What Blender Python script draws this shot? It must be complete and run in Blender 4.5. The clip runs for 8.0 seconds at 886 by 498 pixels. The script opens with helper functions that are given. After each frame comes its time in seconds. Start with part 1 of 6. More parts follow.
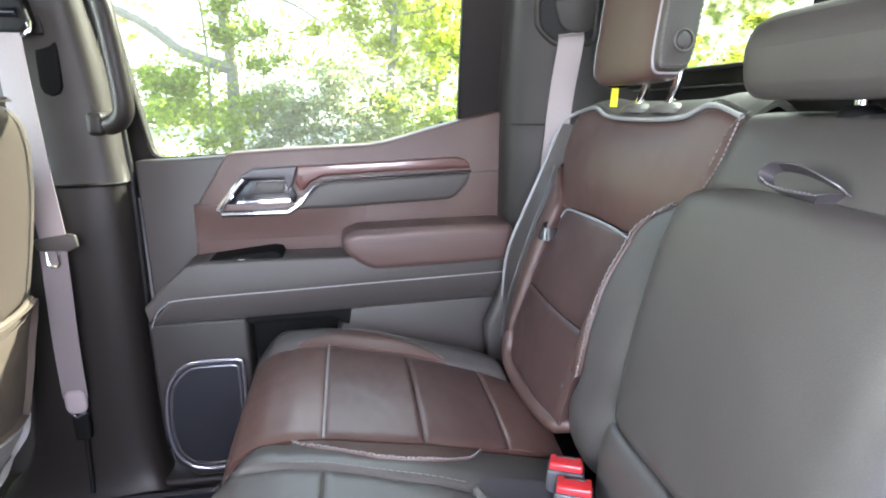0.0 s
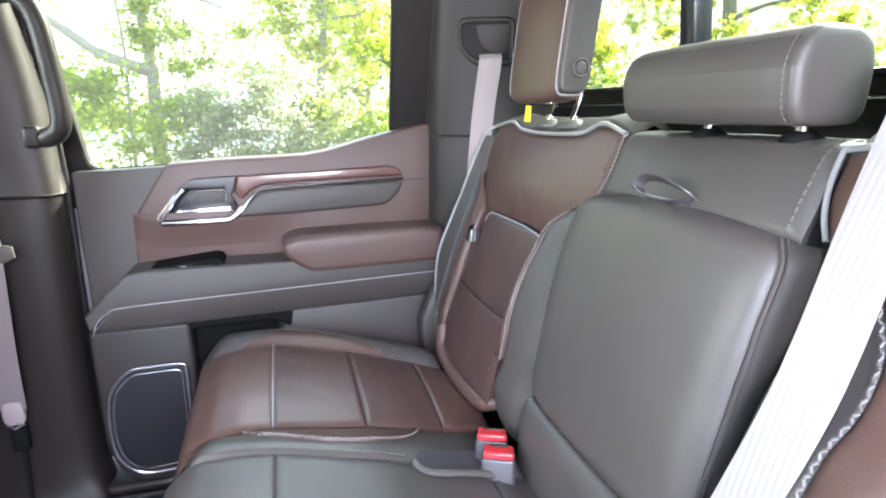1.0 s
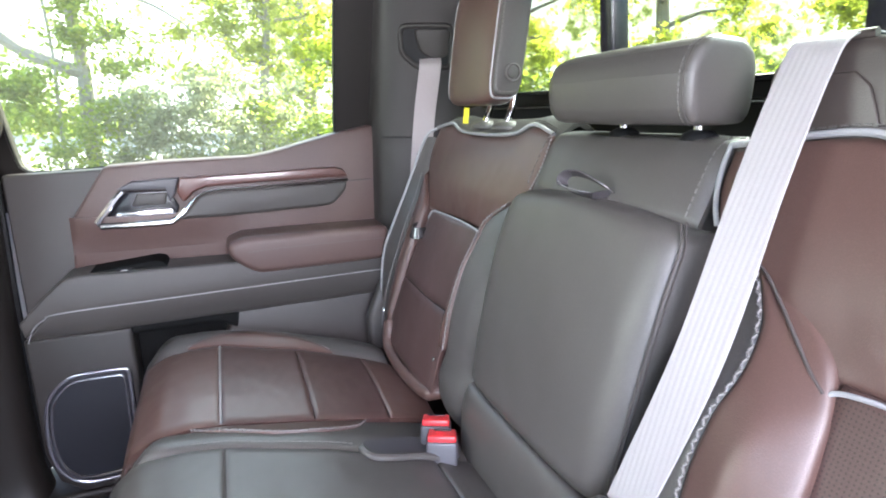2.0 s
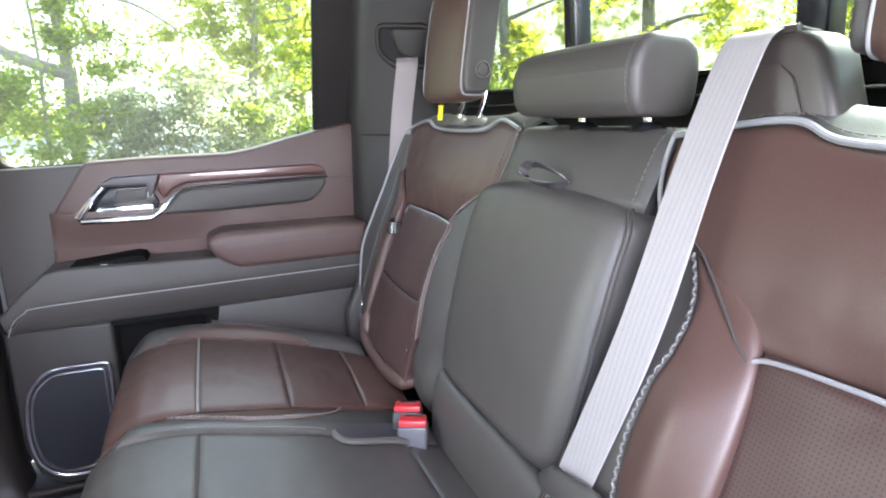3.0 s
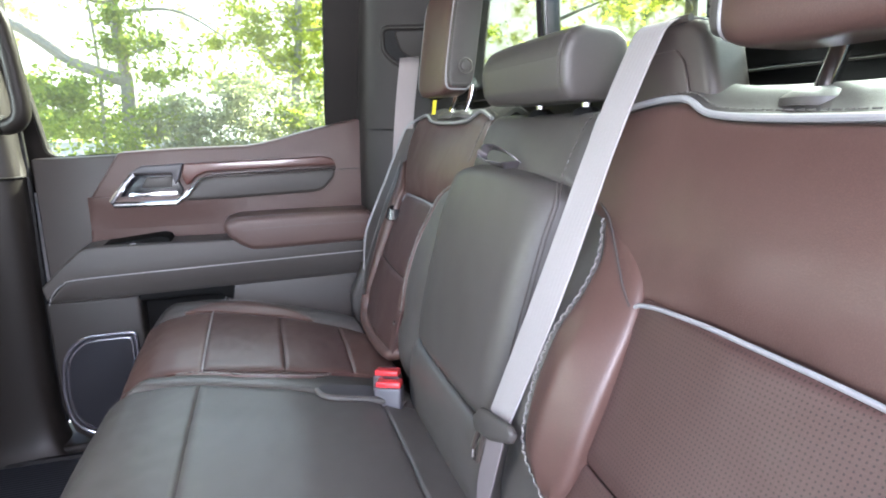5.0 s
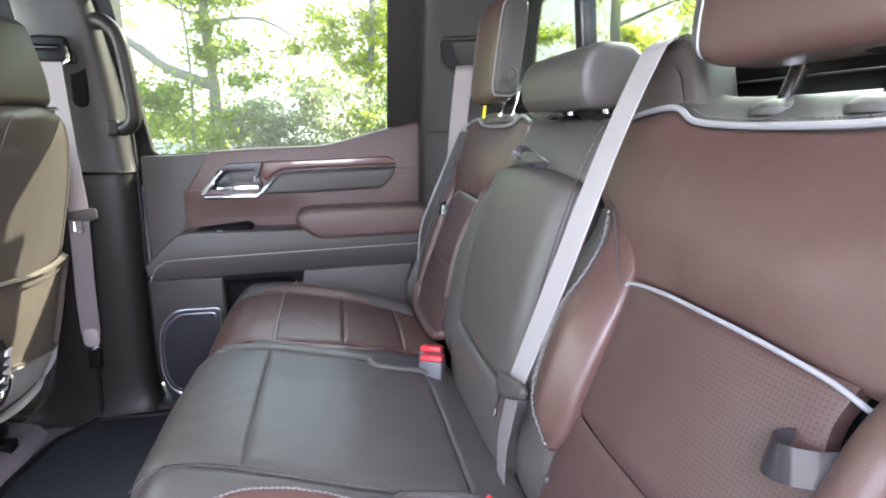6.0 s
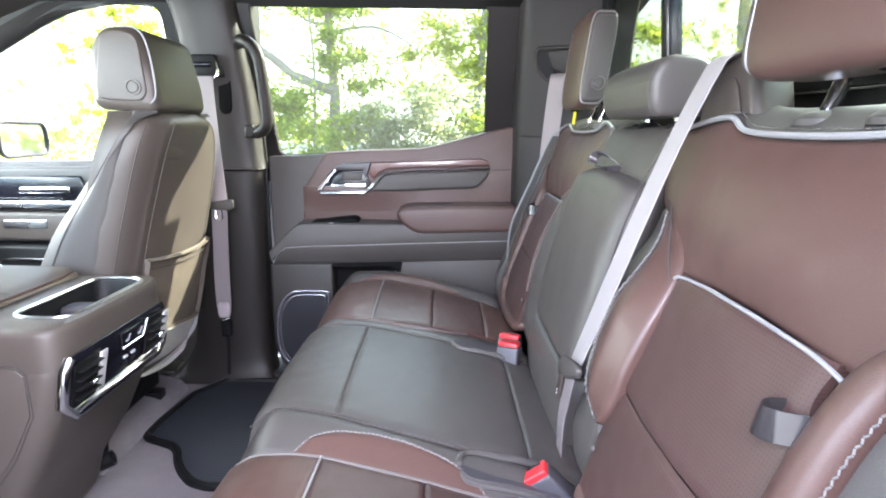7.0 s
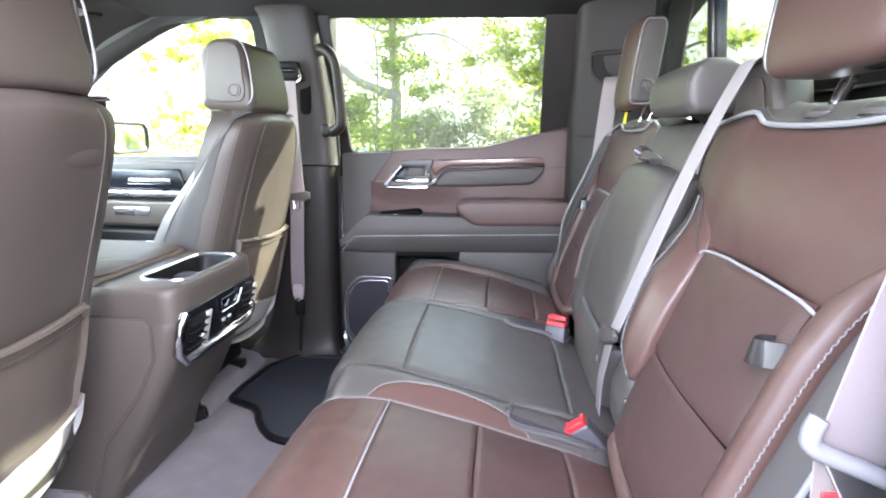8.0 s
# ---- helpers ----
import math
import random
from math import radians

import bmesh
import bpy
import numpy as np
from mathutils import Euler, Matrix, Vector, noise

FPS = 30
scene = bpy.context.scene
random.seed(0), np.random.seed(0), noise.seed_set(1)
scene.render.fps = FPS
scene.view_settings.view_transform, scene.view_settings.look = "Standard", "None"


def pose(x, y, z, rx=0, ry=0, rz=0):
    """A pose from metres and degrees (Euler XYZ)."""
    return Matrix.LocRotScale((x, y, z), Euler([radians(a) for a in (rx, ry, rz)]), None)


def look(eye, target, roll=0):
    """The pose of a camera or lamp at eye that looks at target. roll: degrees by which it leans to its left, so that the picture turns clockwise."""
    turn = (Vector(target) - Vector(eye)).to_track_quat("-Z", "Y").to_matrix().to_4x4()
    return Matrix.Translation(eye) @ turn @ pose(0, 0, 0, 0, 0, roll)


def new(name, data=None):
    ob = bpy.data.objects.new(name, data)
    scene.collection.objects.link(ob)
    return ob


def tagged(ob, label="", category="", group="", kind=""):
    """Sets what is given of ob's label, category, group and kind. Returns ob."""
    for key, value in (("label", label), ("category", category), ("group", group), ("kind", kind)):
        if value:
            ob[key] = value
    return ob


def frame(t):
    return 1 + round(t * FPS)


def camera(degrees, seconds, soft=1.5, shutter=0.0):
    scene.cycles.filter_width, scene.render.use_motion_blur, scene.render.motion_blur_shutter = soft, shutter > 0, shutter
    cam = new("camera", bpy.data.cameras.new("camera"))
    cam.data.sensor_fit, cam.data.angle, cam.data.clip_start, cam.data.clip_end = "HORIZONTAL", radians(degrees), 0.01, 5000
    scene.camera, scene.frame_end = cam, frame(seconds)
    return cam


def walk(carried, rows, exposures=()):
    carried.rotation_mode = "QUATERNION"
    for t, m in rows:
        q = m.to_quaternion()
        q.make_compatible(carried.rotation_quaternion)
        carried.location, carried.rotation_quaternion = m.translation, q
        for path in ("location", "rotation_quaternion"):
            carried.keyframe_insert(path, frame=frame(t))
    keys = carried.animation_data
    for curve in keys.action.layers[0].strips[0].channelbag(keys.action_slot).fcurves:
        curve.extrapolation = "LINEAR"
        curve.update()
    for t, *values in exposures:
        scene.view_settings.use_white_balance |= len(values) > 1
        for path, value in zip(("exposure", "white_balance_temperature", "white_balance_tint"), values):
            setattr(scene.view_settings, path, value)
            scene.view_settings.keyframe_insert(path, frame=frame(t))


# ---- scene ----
cam = camera(77.62, 8.0, soft=2.0)
# seconds, x (to the tail), y (to the far door), z, turns
ROWS = [
    (0, 0.0000, -0.3940, 0.8005, 75.87, 0.01, -9.56),
    (0.5, -0.0124, -0.4465, 0.8191, 76.07, -0.04, -12.56),
    (1, -0.0169, -0.4837, 0.8194, 76.24, -0.18, -16.42),
    (1.5, -0.0204, -0.5089, 0.8191, 76.37, -0.20, -19.75),
    (3, 0.0000, -0.5676, 0.8046, 76.93, -0.30, -22.65),
    (3.5, 0.0160, -0.5949, 0.7974, 77.09, -0.32, -22.47),
    (4, 0.0486, -0.6068, 0.7880, 77.06, -0.36, -21.32),
    (5.5, 0.0692, -0.7461, 0.7787, 77.68, -0.40, -15.41),
    (6, 0.0768, -0.8054, 0.7834, 77.59, -0.45, -11.28),
    (6.5, 0.0856, -0.8559, 0.7840, 77.65, -0.51, -7.12),
    (7, 0.1047, -0.9119, 0.7887, 77.77, -0.69, -0.20),
    (7.5, 0.1114, -0.9726, 0.7845, 77.97, -0.84, 4.42),
    (8, 0.1057, -1.0417, 0.7715, 78.22, -0.92, 5.72),
]
walk(cam, [(t, pose(*p)) for t, *p in ROWS], [(0, 4.97, 6050, 15), (0.5, 4.94, 6050, 15), (1, 5.12, 6050, 15), (1.5, 5.05, 6050, 15), (3, 4.72, 6050, 15), (4, 4.80, 6050, 15), (5.5, 4.62, 6050, 15), (6, 4.63, 6050, 15), (6.5, 4.80, 6050, 15), (7, 4.88, 6050, 15), (8, 4.92, 6050, 15)])

# ---- light ----
SUN_ELEV, SUN_TURN = 31.0, 61.0  # height, and bearing from +y towards +x
world = bpy.data.worlds.new("sky")
scene.world = world
world.use_nodes = True
wn = world.node_tree.nodes
sky = wn.new("ShaderNodeTexSky")
sky.sky_type, sky.sun_disc = "NISHITA", False
sky.sun_elevation, sky.sun_rotation = radians(SUN_ELEV), radians(SUN_TURN)
sky.air_density, sky.dust_density, sky.ozone_density = 1.0, 3.0, 1.0
world.node_tree.links.new(sky.outputs[0], wn["Background"].inputs[0])
wn["Background"].inputs[1].default_value = 0.12
sun = new("sun", bpy.data.lights.new("sun", "SUN"))
sun.data.energy, sun.data.angle, sun.data.color = 2.2, radians(0.6), (1.0, 0.92, 0.80)
e, b = radians(SUN_ELEV), radians(SUN_TURN)
sun.matrix_basis = look((8 * math.sin(b), 8 * math.cos(b), 9), (8 * math.sin(b) - math.sin(b) * math.cos(e), 8 * math.cos(b) - math.cos(b) * math.cos(e), 9 - math.sin(e)))


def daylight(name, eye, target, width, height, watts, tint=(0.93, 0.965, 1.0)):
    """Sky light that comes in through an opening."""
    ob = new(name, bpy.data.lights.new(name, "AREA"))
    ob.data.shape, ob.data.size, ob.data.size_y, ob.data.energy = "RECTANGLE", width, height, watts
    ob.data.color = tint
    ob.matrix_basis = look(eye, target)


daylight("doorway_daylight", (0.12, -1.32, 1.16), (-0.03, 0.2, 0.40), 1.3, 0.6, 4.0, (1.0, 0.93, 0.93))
daylight("windscreen_daylight", (-1.62, 0.0, 1.02), (0.3, 0.0, 0.45), 1.3, 0.45, 3.0, (0.95, 1.0, 0.92))
daylight("driver_window_daylight", (-1.0, -0.98, 0.93), (-0.1, 0.4, 0.55), 0.65, 0.38, 1.5, (0.84, 0.96, 1.0))
daylight("far_window_daylight", (-0.05, 1.75, 2.0), (0.0, 0.30, 0.40), 1.2, 1.0, 1.8)
daylight("rear_window_daylight", (1.25, 0.0, 2.05), (0.42, 0.0, 0.85), 1.5, 0.6, 26.0)


# ---- materials ----
def material(name, color, rough=0.5, metal=0.0, grain=0.0, scale=400.0, bump=0.0, cells=False, blotch=0.12, blotch_scale=6.0, spec=0.5, coat=0.0, sheen=0.0):
    m = bpy.data.materials.new(name)
    m.use_nodes = True
    n, l = m.node_tree.nodes, m.node_tree.links
    p = n["Principled BSDF"]
    p.inputs["Roughness"].default_value, p.inputs["Metallic"].default_value = rough, metal
    p.inputs["Specular IOR Level"].default_value = spec
    p.inputs["Coat Weight"].default_value, p.inputs["Sheen Weight"].default_value = coat, sheen
    where = n.new("ShaderNodeTexCoord")
    big = n.new("ShaderNodeTexNoise")
    big.inputs["Scale"].default_value, big.inputs["Detail"].default_value = blotch_scale, 6
    l.new(where.outputs["Object"], big.inputs["Vector"])
    small = n.new("ShaderNodeTexVoronoi" if cells else "ShaderNodeTexNoise")
    small.inputs["Scale"].default_value = scale
    l.new(where.outputs["Object"], small.inputs["Vector"])
    mix = n.new("ShaderNodeMix")
    mix.data_type = "RGBA"
    mix.inputs["A"].default_value = (*[c * (1 - blotch) for c in color], 1)
    mix.inputs["B"].default_value = (*[min(1, c * (1 + blotch)) for c in color], 1)
    l.new(big.outputs[0], mix.inputs["Factor"])
    fine = n.new("ShaderNodeMix")
    fine.data_type, fine.blend_type = "RGBA", "MULTIPLY"
    fine.inputs["Factor"].default_value = grain
    l.new(mix.outputs["Result"], fine.inputs["A"])
    l.new(small.outputs["Distance" if cells else 0], fine.inputs["B"])
    l.new(fine.outputs["Result"], p.inputs["Base Color"])
    gloss = n.new("ShaderNodeMapRange")
    gloss.inputs["To Min"].default_value, gloss.inputs["To Max"].default_value = max(0.02, rough * 0.85), min(1, rough * 1.15)
    l.new(big.outputs[0], gloss.inputs["Value"])
    l.new(gloss.outputs[0], p.inputs["Roughness"])
    if bump:
        bm_ = n.new("ShaderNodeBump")
        bm_.inputs["Strength"].default_value, bm_.inputs["Distance"].default_value = bump, 0.001
        l.new(small.outputs["Distance" if cells else 0], bm_.inputs["Height"])
        l.new(bm_.outputs[0], p.inputs["Normal"])
    return m


BROWN = material("brown_leather", (0.066, 0.0366, 0.0303), 0.40, grain=0.25, scale=900, bump=0.13, cells=True, blotch=0.14, spec=0.36)
GREY = material("grey_leather", (0.0505, 0.0448, 0.0415), 0.45, grain=0.25, scale=900, bump=0.15, cells=True, blotch=0.10, spec=0.37)
PLASTIC = material("grained_grey_plastic", (0.048, 0.0430, 0.0400), 0.48, grain=0.25, scale=900, bump=0.3, blotch=0.08, spec=0.32)
# Darker than CAPTRIM: the shade low on the pillars is in this colour.
PILLAR = material("dark_pillar_plastic", (0.015, 0.0130, 0.0118), 0.42, grain=0.25, scale=900, bump=0.25, blotch=0.10, spec=0.17)
CAPTRIM = material("grey_brown_pillar_cap_plastic", (0.027, 0.0240, 0.0225), 0.45, grain=0.25, scale=900, bump=0.25, blotch=0.10, spec=0.20)
DOORBROWN = material("brown_soft_trim", (0.078, 0.0485, 0.0425), 0.42, grain=0.25, scale=800, bump=0.28, cells=True, blotch=0.10, spec=0.35)
POCKETCLOTH = material("taupe_pocket_cloth", (0.080, 0.064, 0.052), 0.55, grain=0.25, scale=800, bump=0.2, cells=True, blotch=0.12, spec=0.3)
LID = material("olive_taupe_leather", (0.105, 0.088, 0.066), 0.5, grain=0.25, scale=900, bump=0.15, cells=True, blotch=0.12, spec=0.3)
TONGUE = material("pale_grey_tongue_plastic", (0.11, 0.108, 0.115), 0.4, blotch=0.06)
TOWER = material("grey_brown_tower_plastic", (0.046, 0.036, 0.0315), 0.42, grain=0.25, scale=800, bump=0.25, blotch=0.08, spec=0.4)
TAUPE = material("taupe_plastic", (0.060, 0.0490, 0.0420), 0.45, grain=0.25, scale=800, bump=0.3, blotch=0.10, spec=0.34)
DARK = material("dark_plastic", (0.006, 0.006, 0.0065), 0.5, grain=0.2, scale=700, bump=0.2, spec=0.16)
POCKET = material("matt_black_plastic", (0.006, 0.006, 0.006), 0.9, blotch=0.1, spec=0.05)
DARKGREY = material("purple_grey_plastic", (0.040, 0.037, 0.043), 0.45, grain=0.2, scale=700, bump=0.2)
BLACK = material("gloss_black", (0.006, 0.006, 0.009), 0.22, blotch=0.05, spec=0.35)
CHROME = material("chrome", (0.82, 0.82, 0.84), 0.12, metal=1.0, blotch=0.03)
SATIN = material("satin_silver", (0.6, 0.6, 0.62), 0.28, metal=1.0, blotch=0.04)
SATINDARK = material("dark_satin_metal", (0.34, 0.33, 0.37), 0.22, metal=0.9, blotch=0.05)
PIPING = material("silver_piping", (0.21, 0.205, 0.21), 0.42, grain=0.2, scale=900, blotch=0.08)
THREAD = material("grey_thread", (0.066, 0.059, 0.055), 0.7, blotch=0.1)
PALETHREAD = material("pale_grey_thread", (0.125, 0.116, 0.112), 0.7, blotch=0.1)
# Pale grey for thin bars that stand in for edge highlights.
HIGHLIGHT = material("painted_highlight", (0.105, 0.094, 0.090), 0.42, grain=0.2, scale=900, blotch=0.08)
SEAM = material("seam_shadow_thread", (0.035, 0.028, 0.026), 0.8, blotch=0.1)
COPPER = material("copper_trim", (0.070, 0.026, 0.020), 0.30, blotch=0.15, coat=0.35)
BELT = material("mauve_webbing", (0.23, 0.195, 0.20), 0.62, grain=0.2, scale=600, blotch=0.08)
PALEBELT = material("pale_grey_webbing", (0.24, 0.218, 0.22), 0.6, grain=0.2, scale=600, blotch=0.06)
# Darker copies of BELT: painted lap shade, and a near belt toned down.
DARKBELT = material("toned_down_mauve_webbing", (0.12, 0.102, 0.096), 0.65, grain=0.2, scale=600, blotch=0.08)
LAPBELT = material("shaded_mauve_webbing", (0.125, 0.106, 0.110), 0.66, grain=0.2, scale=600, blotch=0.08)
GREYSTRAP = material("grey_satin_strap", (0.060, 0.054, 0.058), 0.24, metal=0.35, blotch=0.15, spec=0.6)
STRAP = material("satin_strap", (0.020, 0.018, 0.019), 0.20, blotch=0.15, spec=0.7)
CARPET = material("grey_carpet", (0.172, 0.150, 0.160), 0.95, grain=0.6, scale=420, bump=0.9, blotch=0.28, blotch_scale=18)
RUBBER = material("black_rubber", (0.019, 0.021, 0.027), 0.5, grain=0.2, scale=300, bump=0.3)
RED = material("red_plastic", (0.40, 0.014, 0.018), 0.32, blotch=0.05)
YELLOW = material("yellow_tag", (0.75, 0.65, 0.02), 0.6, blotch=0.05)
WHITE = material("white_print", (0.38, 0.38, 0.39), 0.5, blotch=0.02)
LINER = material("dark_headliner", (0.020, 0.019, 0.018), 0.95, grain=0.4, scale=600, bump=0.3, spec=0.12)
GRILLE = material("speaker_mesh", (0.009, 0.0095, 0.014), 0.45, grain=0.5, scale=1400, cells=True, bump=0.4, blotch=0.04, spec=0.28)
TRUCK = material("silver_paint", (0.55, 0.55, 0.56), 0.25, blotch=0.03, coat=0.5)
LIGHTTRIM = material("pale_grey_plastic", (0.36, 0.340, 0.330), 0.5, blotch=0.06)


def perforated(base, name, axes, pitch=0.0036):
    """The leather with rows of small dark holes."""
    m = base.copy()
    m.name = name
    n, l = m.node_tree.nodes, m.node_tree.links
    p = n["Principled BSDF"]
    src = p.inputs["Base Color"].links[0].from_socket
    where = n.new("ShaderNodeTexCoord")
    parts_ = n.new("ShaderNodeSeparateXYZ")
    l.new(where.outputs["Object"], parts_.inputs[0])
    holes = []
    for axis in axes:
        a = n.new("ShaderNodeMath")
        a.operation = "MULTIPLY"
        a.inputs[1].default_value = 1 / pitch
        l.new(parts_.outputs[axis], a.inputs[0])
        f = n.new("ShaderNodeMath")
        f.operation = "FRACT"
        l.new(a.outputs[0], f.inputs[0])
        s = n.new("ShaderNodeMath")
        s.operation = "SUBTRACT"
        s.inputs[1].default_value = 0.5
        l.new(f.outputs[0], s.inputs[0])
        q = n.new("ShaderNodeMath")
        q.operation = "MULTIPLY"
        l.new(s.outputs[0], q.inputs[0])
        l.new(s.outputs[0], q.inputs[1])
        holes.append(q)
    add = n.new("ShaderNodeMath")
    l.new(holes[0].outputs[0], add.inputs[0])
    l.new(holes[1].outputs[0], add.inputs[1])
    less = n.new("ShaderNodeMath")
    less.operation = "LESS_THAN"
    less.inputs[1].default_value = 0.042
    l.new(add.outputs[0], less.inputs[0])
    mix = n.new("ShaderNodeMix")
    mix.data_type = "RGBA"
    l.new(less.outputs[0], mix.inputs["Factor"])
    l.new(src, mix.inputs["A"])
    mix.inputs["B"].default_value = (0.018, 0.010, 0.009, 1)
    l.new(mix.outputs["Result"], p.inputs["Base Color"])
    return m


INSERT = material("dark_brown_insert_leather", (0.052, 0.0282, 0.0250), 0.42, grain=0.25, scale=900, bump=0.13, cells=True, blotch=0.16, spec=0.34)
PERF = perforated(INSERT, "perforated_back_leather", ("Y", "Z"))
PERF_SEAT = perforated(INSERT, "perforated_cushion_leather", ("X", "Y"))


def ribbed(base, name, pitch, axis, depth=0.6):
    """Fine ridges along one axis, as relief."""
    m = base.copy()
    m.name = name
    n, l = m.node_tree.nodes, m.node_tree.links
    p = n["Principled BSDF"]
    where = n.new("ShaderNodeTexCoord")
    wave = n.new("ShaderNodeTexWave")
    wave.bands_direction = axis
    wave.inputs["Scale"].default_value = 0.314 / pitch
    l.new(where.outputs["Object"], wave.inputs["Vector"])
    bm_ = n.new("ShaderNodeBump")
    bm_.inputs["Strength"].default_value, bm_.inputs["Distance"].default_value = depth, 0.0015
    l.new(wave.outputs["Color"], bm_.inputs["Height"])
    l.new(bm_.outputs[0], p.inputs["Normal"])
    return m


LAPWEB = ribbed(LAPBELT, "ribbed_shaded_webbing", 0.006, "Y", 0.12)
WEB = ribbed(BELT, "ribbed_webbing", 0.006, "Y", 0.12)
PALEWEB = ribbed(PALEBELT, "pale_ribbed_webbing", 0.006, "Y", 0.12)
MATTOP = ribbed(RUBBER, "ribbed_rubber", 0.009, "Y")


def glazing(name, tint, haze=0.0):
    m = bpy.data.materials.new(name)
    m.use_nodes = True
    n, l = m.node_tree.nodes, m.node_tree.links
    t, g, mix, f = n.new("ShaderNodeBsdfTransparent"), n.new("ShaderNodeBsdfGlossy"), n.new("ShaderNodeMixShader"), n.new("ShaderNodeMath")
    edge = n.new("ShaderNodeLayerWeight")
    f.operation = "POWER"
    f.inputs[1].default_value = 4.0
    l.new(edge.outputs["Facing"], f.inputs[0])
    t.inputs[0].default_value, g.inputs["Roughness"].default_value = (*tint, 1), 0.02
    l.new(f.outputs[0], mix.inputs[0])
    l.new(t.outputs[0], mix.inputs[1])
    l.new(g.outputs[0], mix.inputs[2])
    # Thin translucent film, added to stand in for glare haze over the view.
    film, where, spots, veil = n.new("ShaderNodeBsdfTranslucent"), n.new("ShaderNodeTexCoord"), n.new("ShaderNodeTexNoise"), n.new("ShaderNodeMapRange")
    spots.inputs["Scale"].default_value, spots.inputs["Detail"].default_value = 5.0, 4
    veil.inputs["To Min"].default_value, veil.inputs["To Max"].default_value = 0.6 * haze, 1.4 * haze
    film.inputs[0].default_value = (0.9, 0.9, 0.88, 1)
    over = n.new("ShaderNodeMixShader")
    l.new(where.outputs["Object"], spots.inputs["Vector"])
    l.new(spots.outputs[0], veil.inputs["Value"])
    l.new(veil.outputs[0], over.inputs[0])
    l.new(mix.outputs[0], over.inputs[1])
    l.new(film.outputs[0], over.inputs[2])
    l.new(over.outputs[0], n["Material Output"].inputs[0])
    return m


GLASS = glazing("clear_glass", (0.95, 0.98, 0.96))
TINTED = glazing("hazy_privacy_glass", (0.70, 0.74, 0.68), 0.006)
REARGLASS = glazing("rear_privacy_glass", (0.50, 0.54, 0.48), 0.0006)


def leafy(name, a, b_, glow):
    m = bpy.data.materials.new(name)
    m.use_nodes = True
    n, l = m.node_tree.nodes, m.node_tree.links
    rnd, mix = n.new("ShaderNodeNewGeometry"), n.new("ShaderNodeMix")
    mix.data_type = "RGBA"
    mix.inputs["A"].default_value, mix.inputs["B"].default_value = (*a, 1), (*b_, 1)
    l.new(rnd.outputs["Random Per Island"], mix.inputs["Factor"])
    warm = n.new("ShaderNodeMix")
    warm.data_type, warm.blend_type = "RGBA", "MULTIPLY"
    warm.inputs["Factor"].default_value, warm.inputs["B"].default_value = 1.0, (*glow, 1)
    l.new(mix.outputs["Result"], warm.inputs["A"])
    d, t, s = n.new("ShaderNodeBsdfDiffuse"), n.new("ShaderNodeBsdfTranslucent"), n.new("ShaderNodeMixShader")
    s.inputs[0].default_value = 0.7
    l.new(mix.outputs["Result"], d.inputs[0])
    l.new(warm.outputs["Result"], t.inputs[0])
    l.new(d.outputs[0], s.inputs[1])
    l.new(t.outputs[0], s.inputs[2])
    l.new(s.outputs[0], n["Material Output"].inputs[0])
    return m


LIME = leafy("lime_leaves", (0.20, 0.235, 0.045), (0.36, 0.38, 0.085), (1.7, 1.7, 0.9))
LEAF = leafy("green_leaves", (0.12, 0.165, 0.032), (0.25, 0.29, 0.068), (1.7, 1.75, 0.9))
LEAF2 = leafy("dusty_leaves", (0.15, 0.17, 0.10), (0.30, 0.32, 0.21), (1.4, 1.4, 1.1))


def glowing_far_woods():
    """Far woods that glow: sky, sunlit yellow-green and shade painted in as soft patches."""
    m = bpy.data.materials.new("glowing_far_woods")
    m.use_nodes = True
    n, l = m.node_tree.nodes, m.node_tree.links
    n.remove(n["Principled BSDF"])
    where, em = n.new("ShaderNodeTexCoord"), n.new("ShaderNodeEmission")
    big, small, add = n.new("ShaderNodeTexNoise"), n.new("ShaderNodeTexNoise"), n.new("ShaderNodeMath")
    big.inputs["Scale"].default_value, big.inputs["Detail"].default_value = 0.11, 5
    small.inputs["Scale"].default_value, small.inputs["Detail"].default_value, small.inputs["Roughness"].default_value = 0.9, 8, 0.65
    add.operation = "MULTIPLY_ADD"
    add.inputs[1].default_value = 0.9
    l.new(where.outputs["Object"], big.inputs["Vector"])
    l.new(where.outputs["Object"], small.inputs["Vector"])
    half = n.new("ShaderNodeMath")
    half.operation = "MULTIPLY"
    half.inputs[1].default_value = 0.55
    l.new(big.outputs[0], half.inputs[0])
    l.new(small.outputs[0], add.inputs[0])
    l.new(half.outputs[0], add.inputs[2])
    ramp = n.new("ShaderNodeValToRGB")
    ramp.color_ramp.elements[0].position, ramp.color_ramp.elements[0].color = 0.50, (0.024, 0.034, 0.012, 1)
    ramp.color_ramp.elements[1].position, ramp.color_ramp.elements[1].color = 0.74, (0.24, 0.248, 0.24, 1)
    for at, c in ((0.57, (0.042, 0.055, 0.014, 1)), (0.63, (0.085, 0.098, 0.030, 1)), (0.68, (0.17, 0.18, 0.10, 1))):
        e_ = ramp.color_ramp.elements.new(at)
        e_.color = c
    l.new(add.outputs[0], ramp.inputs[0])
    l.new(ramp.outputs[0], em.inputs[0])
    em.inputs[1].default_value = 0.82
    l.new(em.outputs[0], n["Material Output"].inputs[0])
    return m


WOODS = glowing_far_woods()
BARK = material("pale_bark", (0.29, 0.25, 0.20), 0.9, grain=0.5, scale=30, bump=0.8, blotch=0.3, blotch_scale=3)
# Unseen ground, made pale so that it throws light up into the cab.
PALEGROUND = material("pale_bounce_ground", (0.30, 0.29, 0.27), 0.95, grain=0.6, scale=20, blotch=0.4, blotch_scale=0.6)


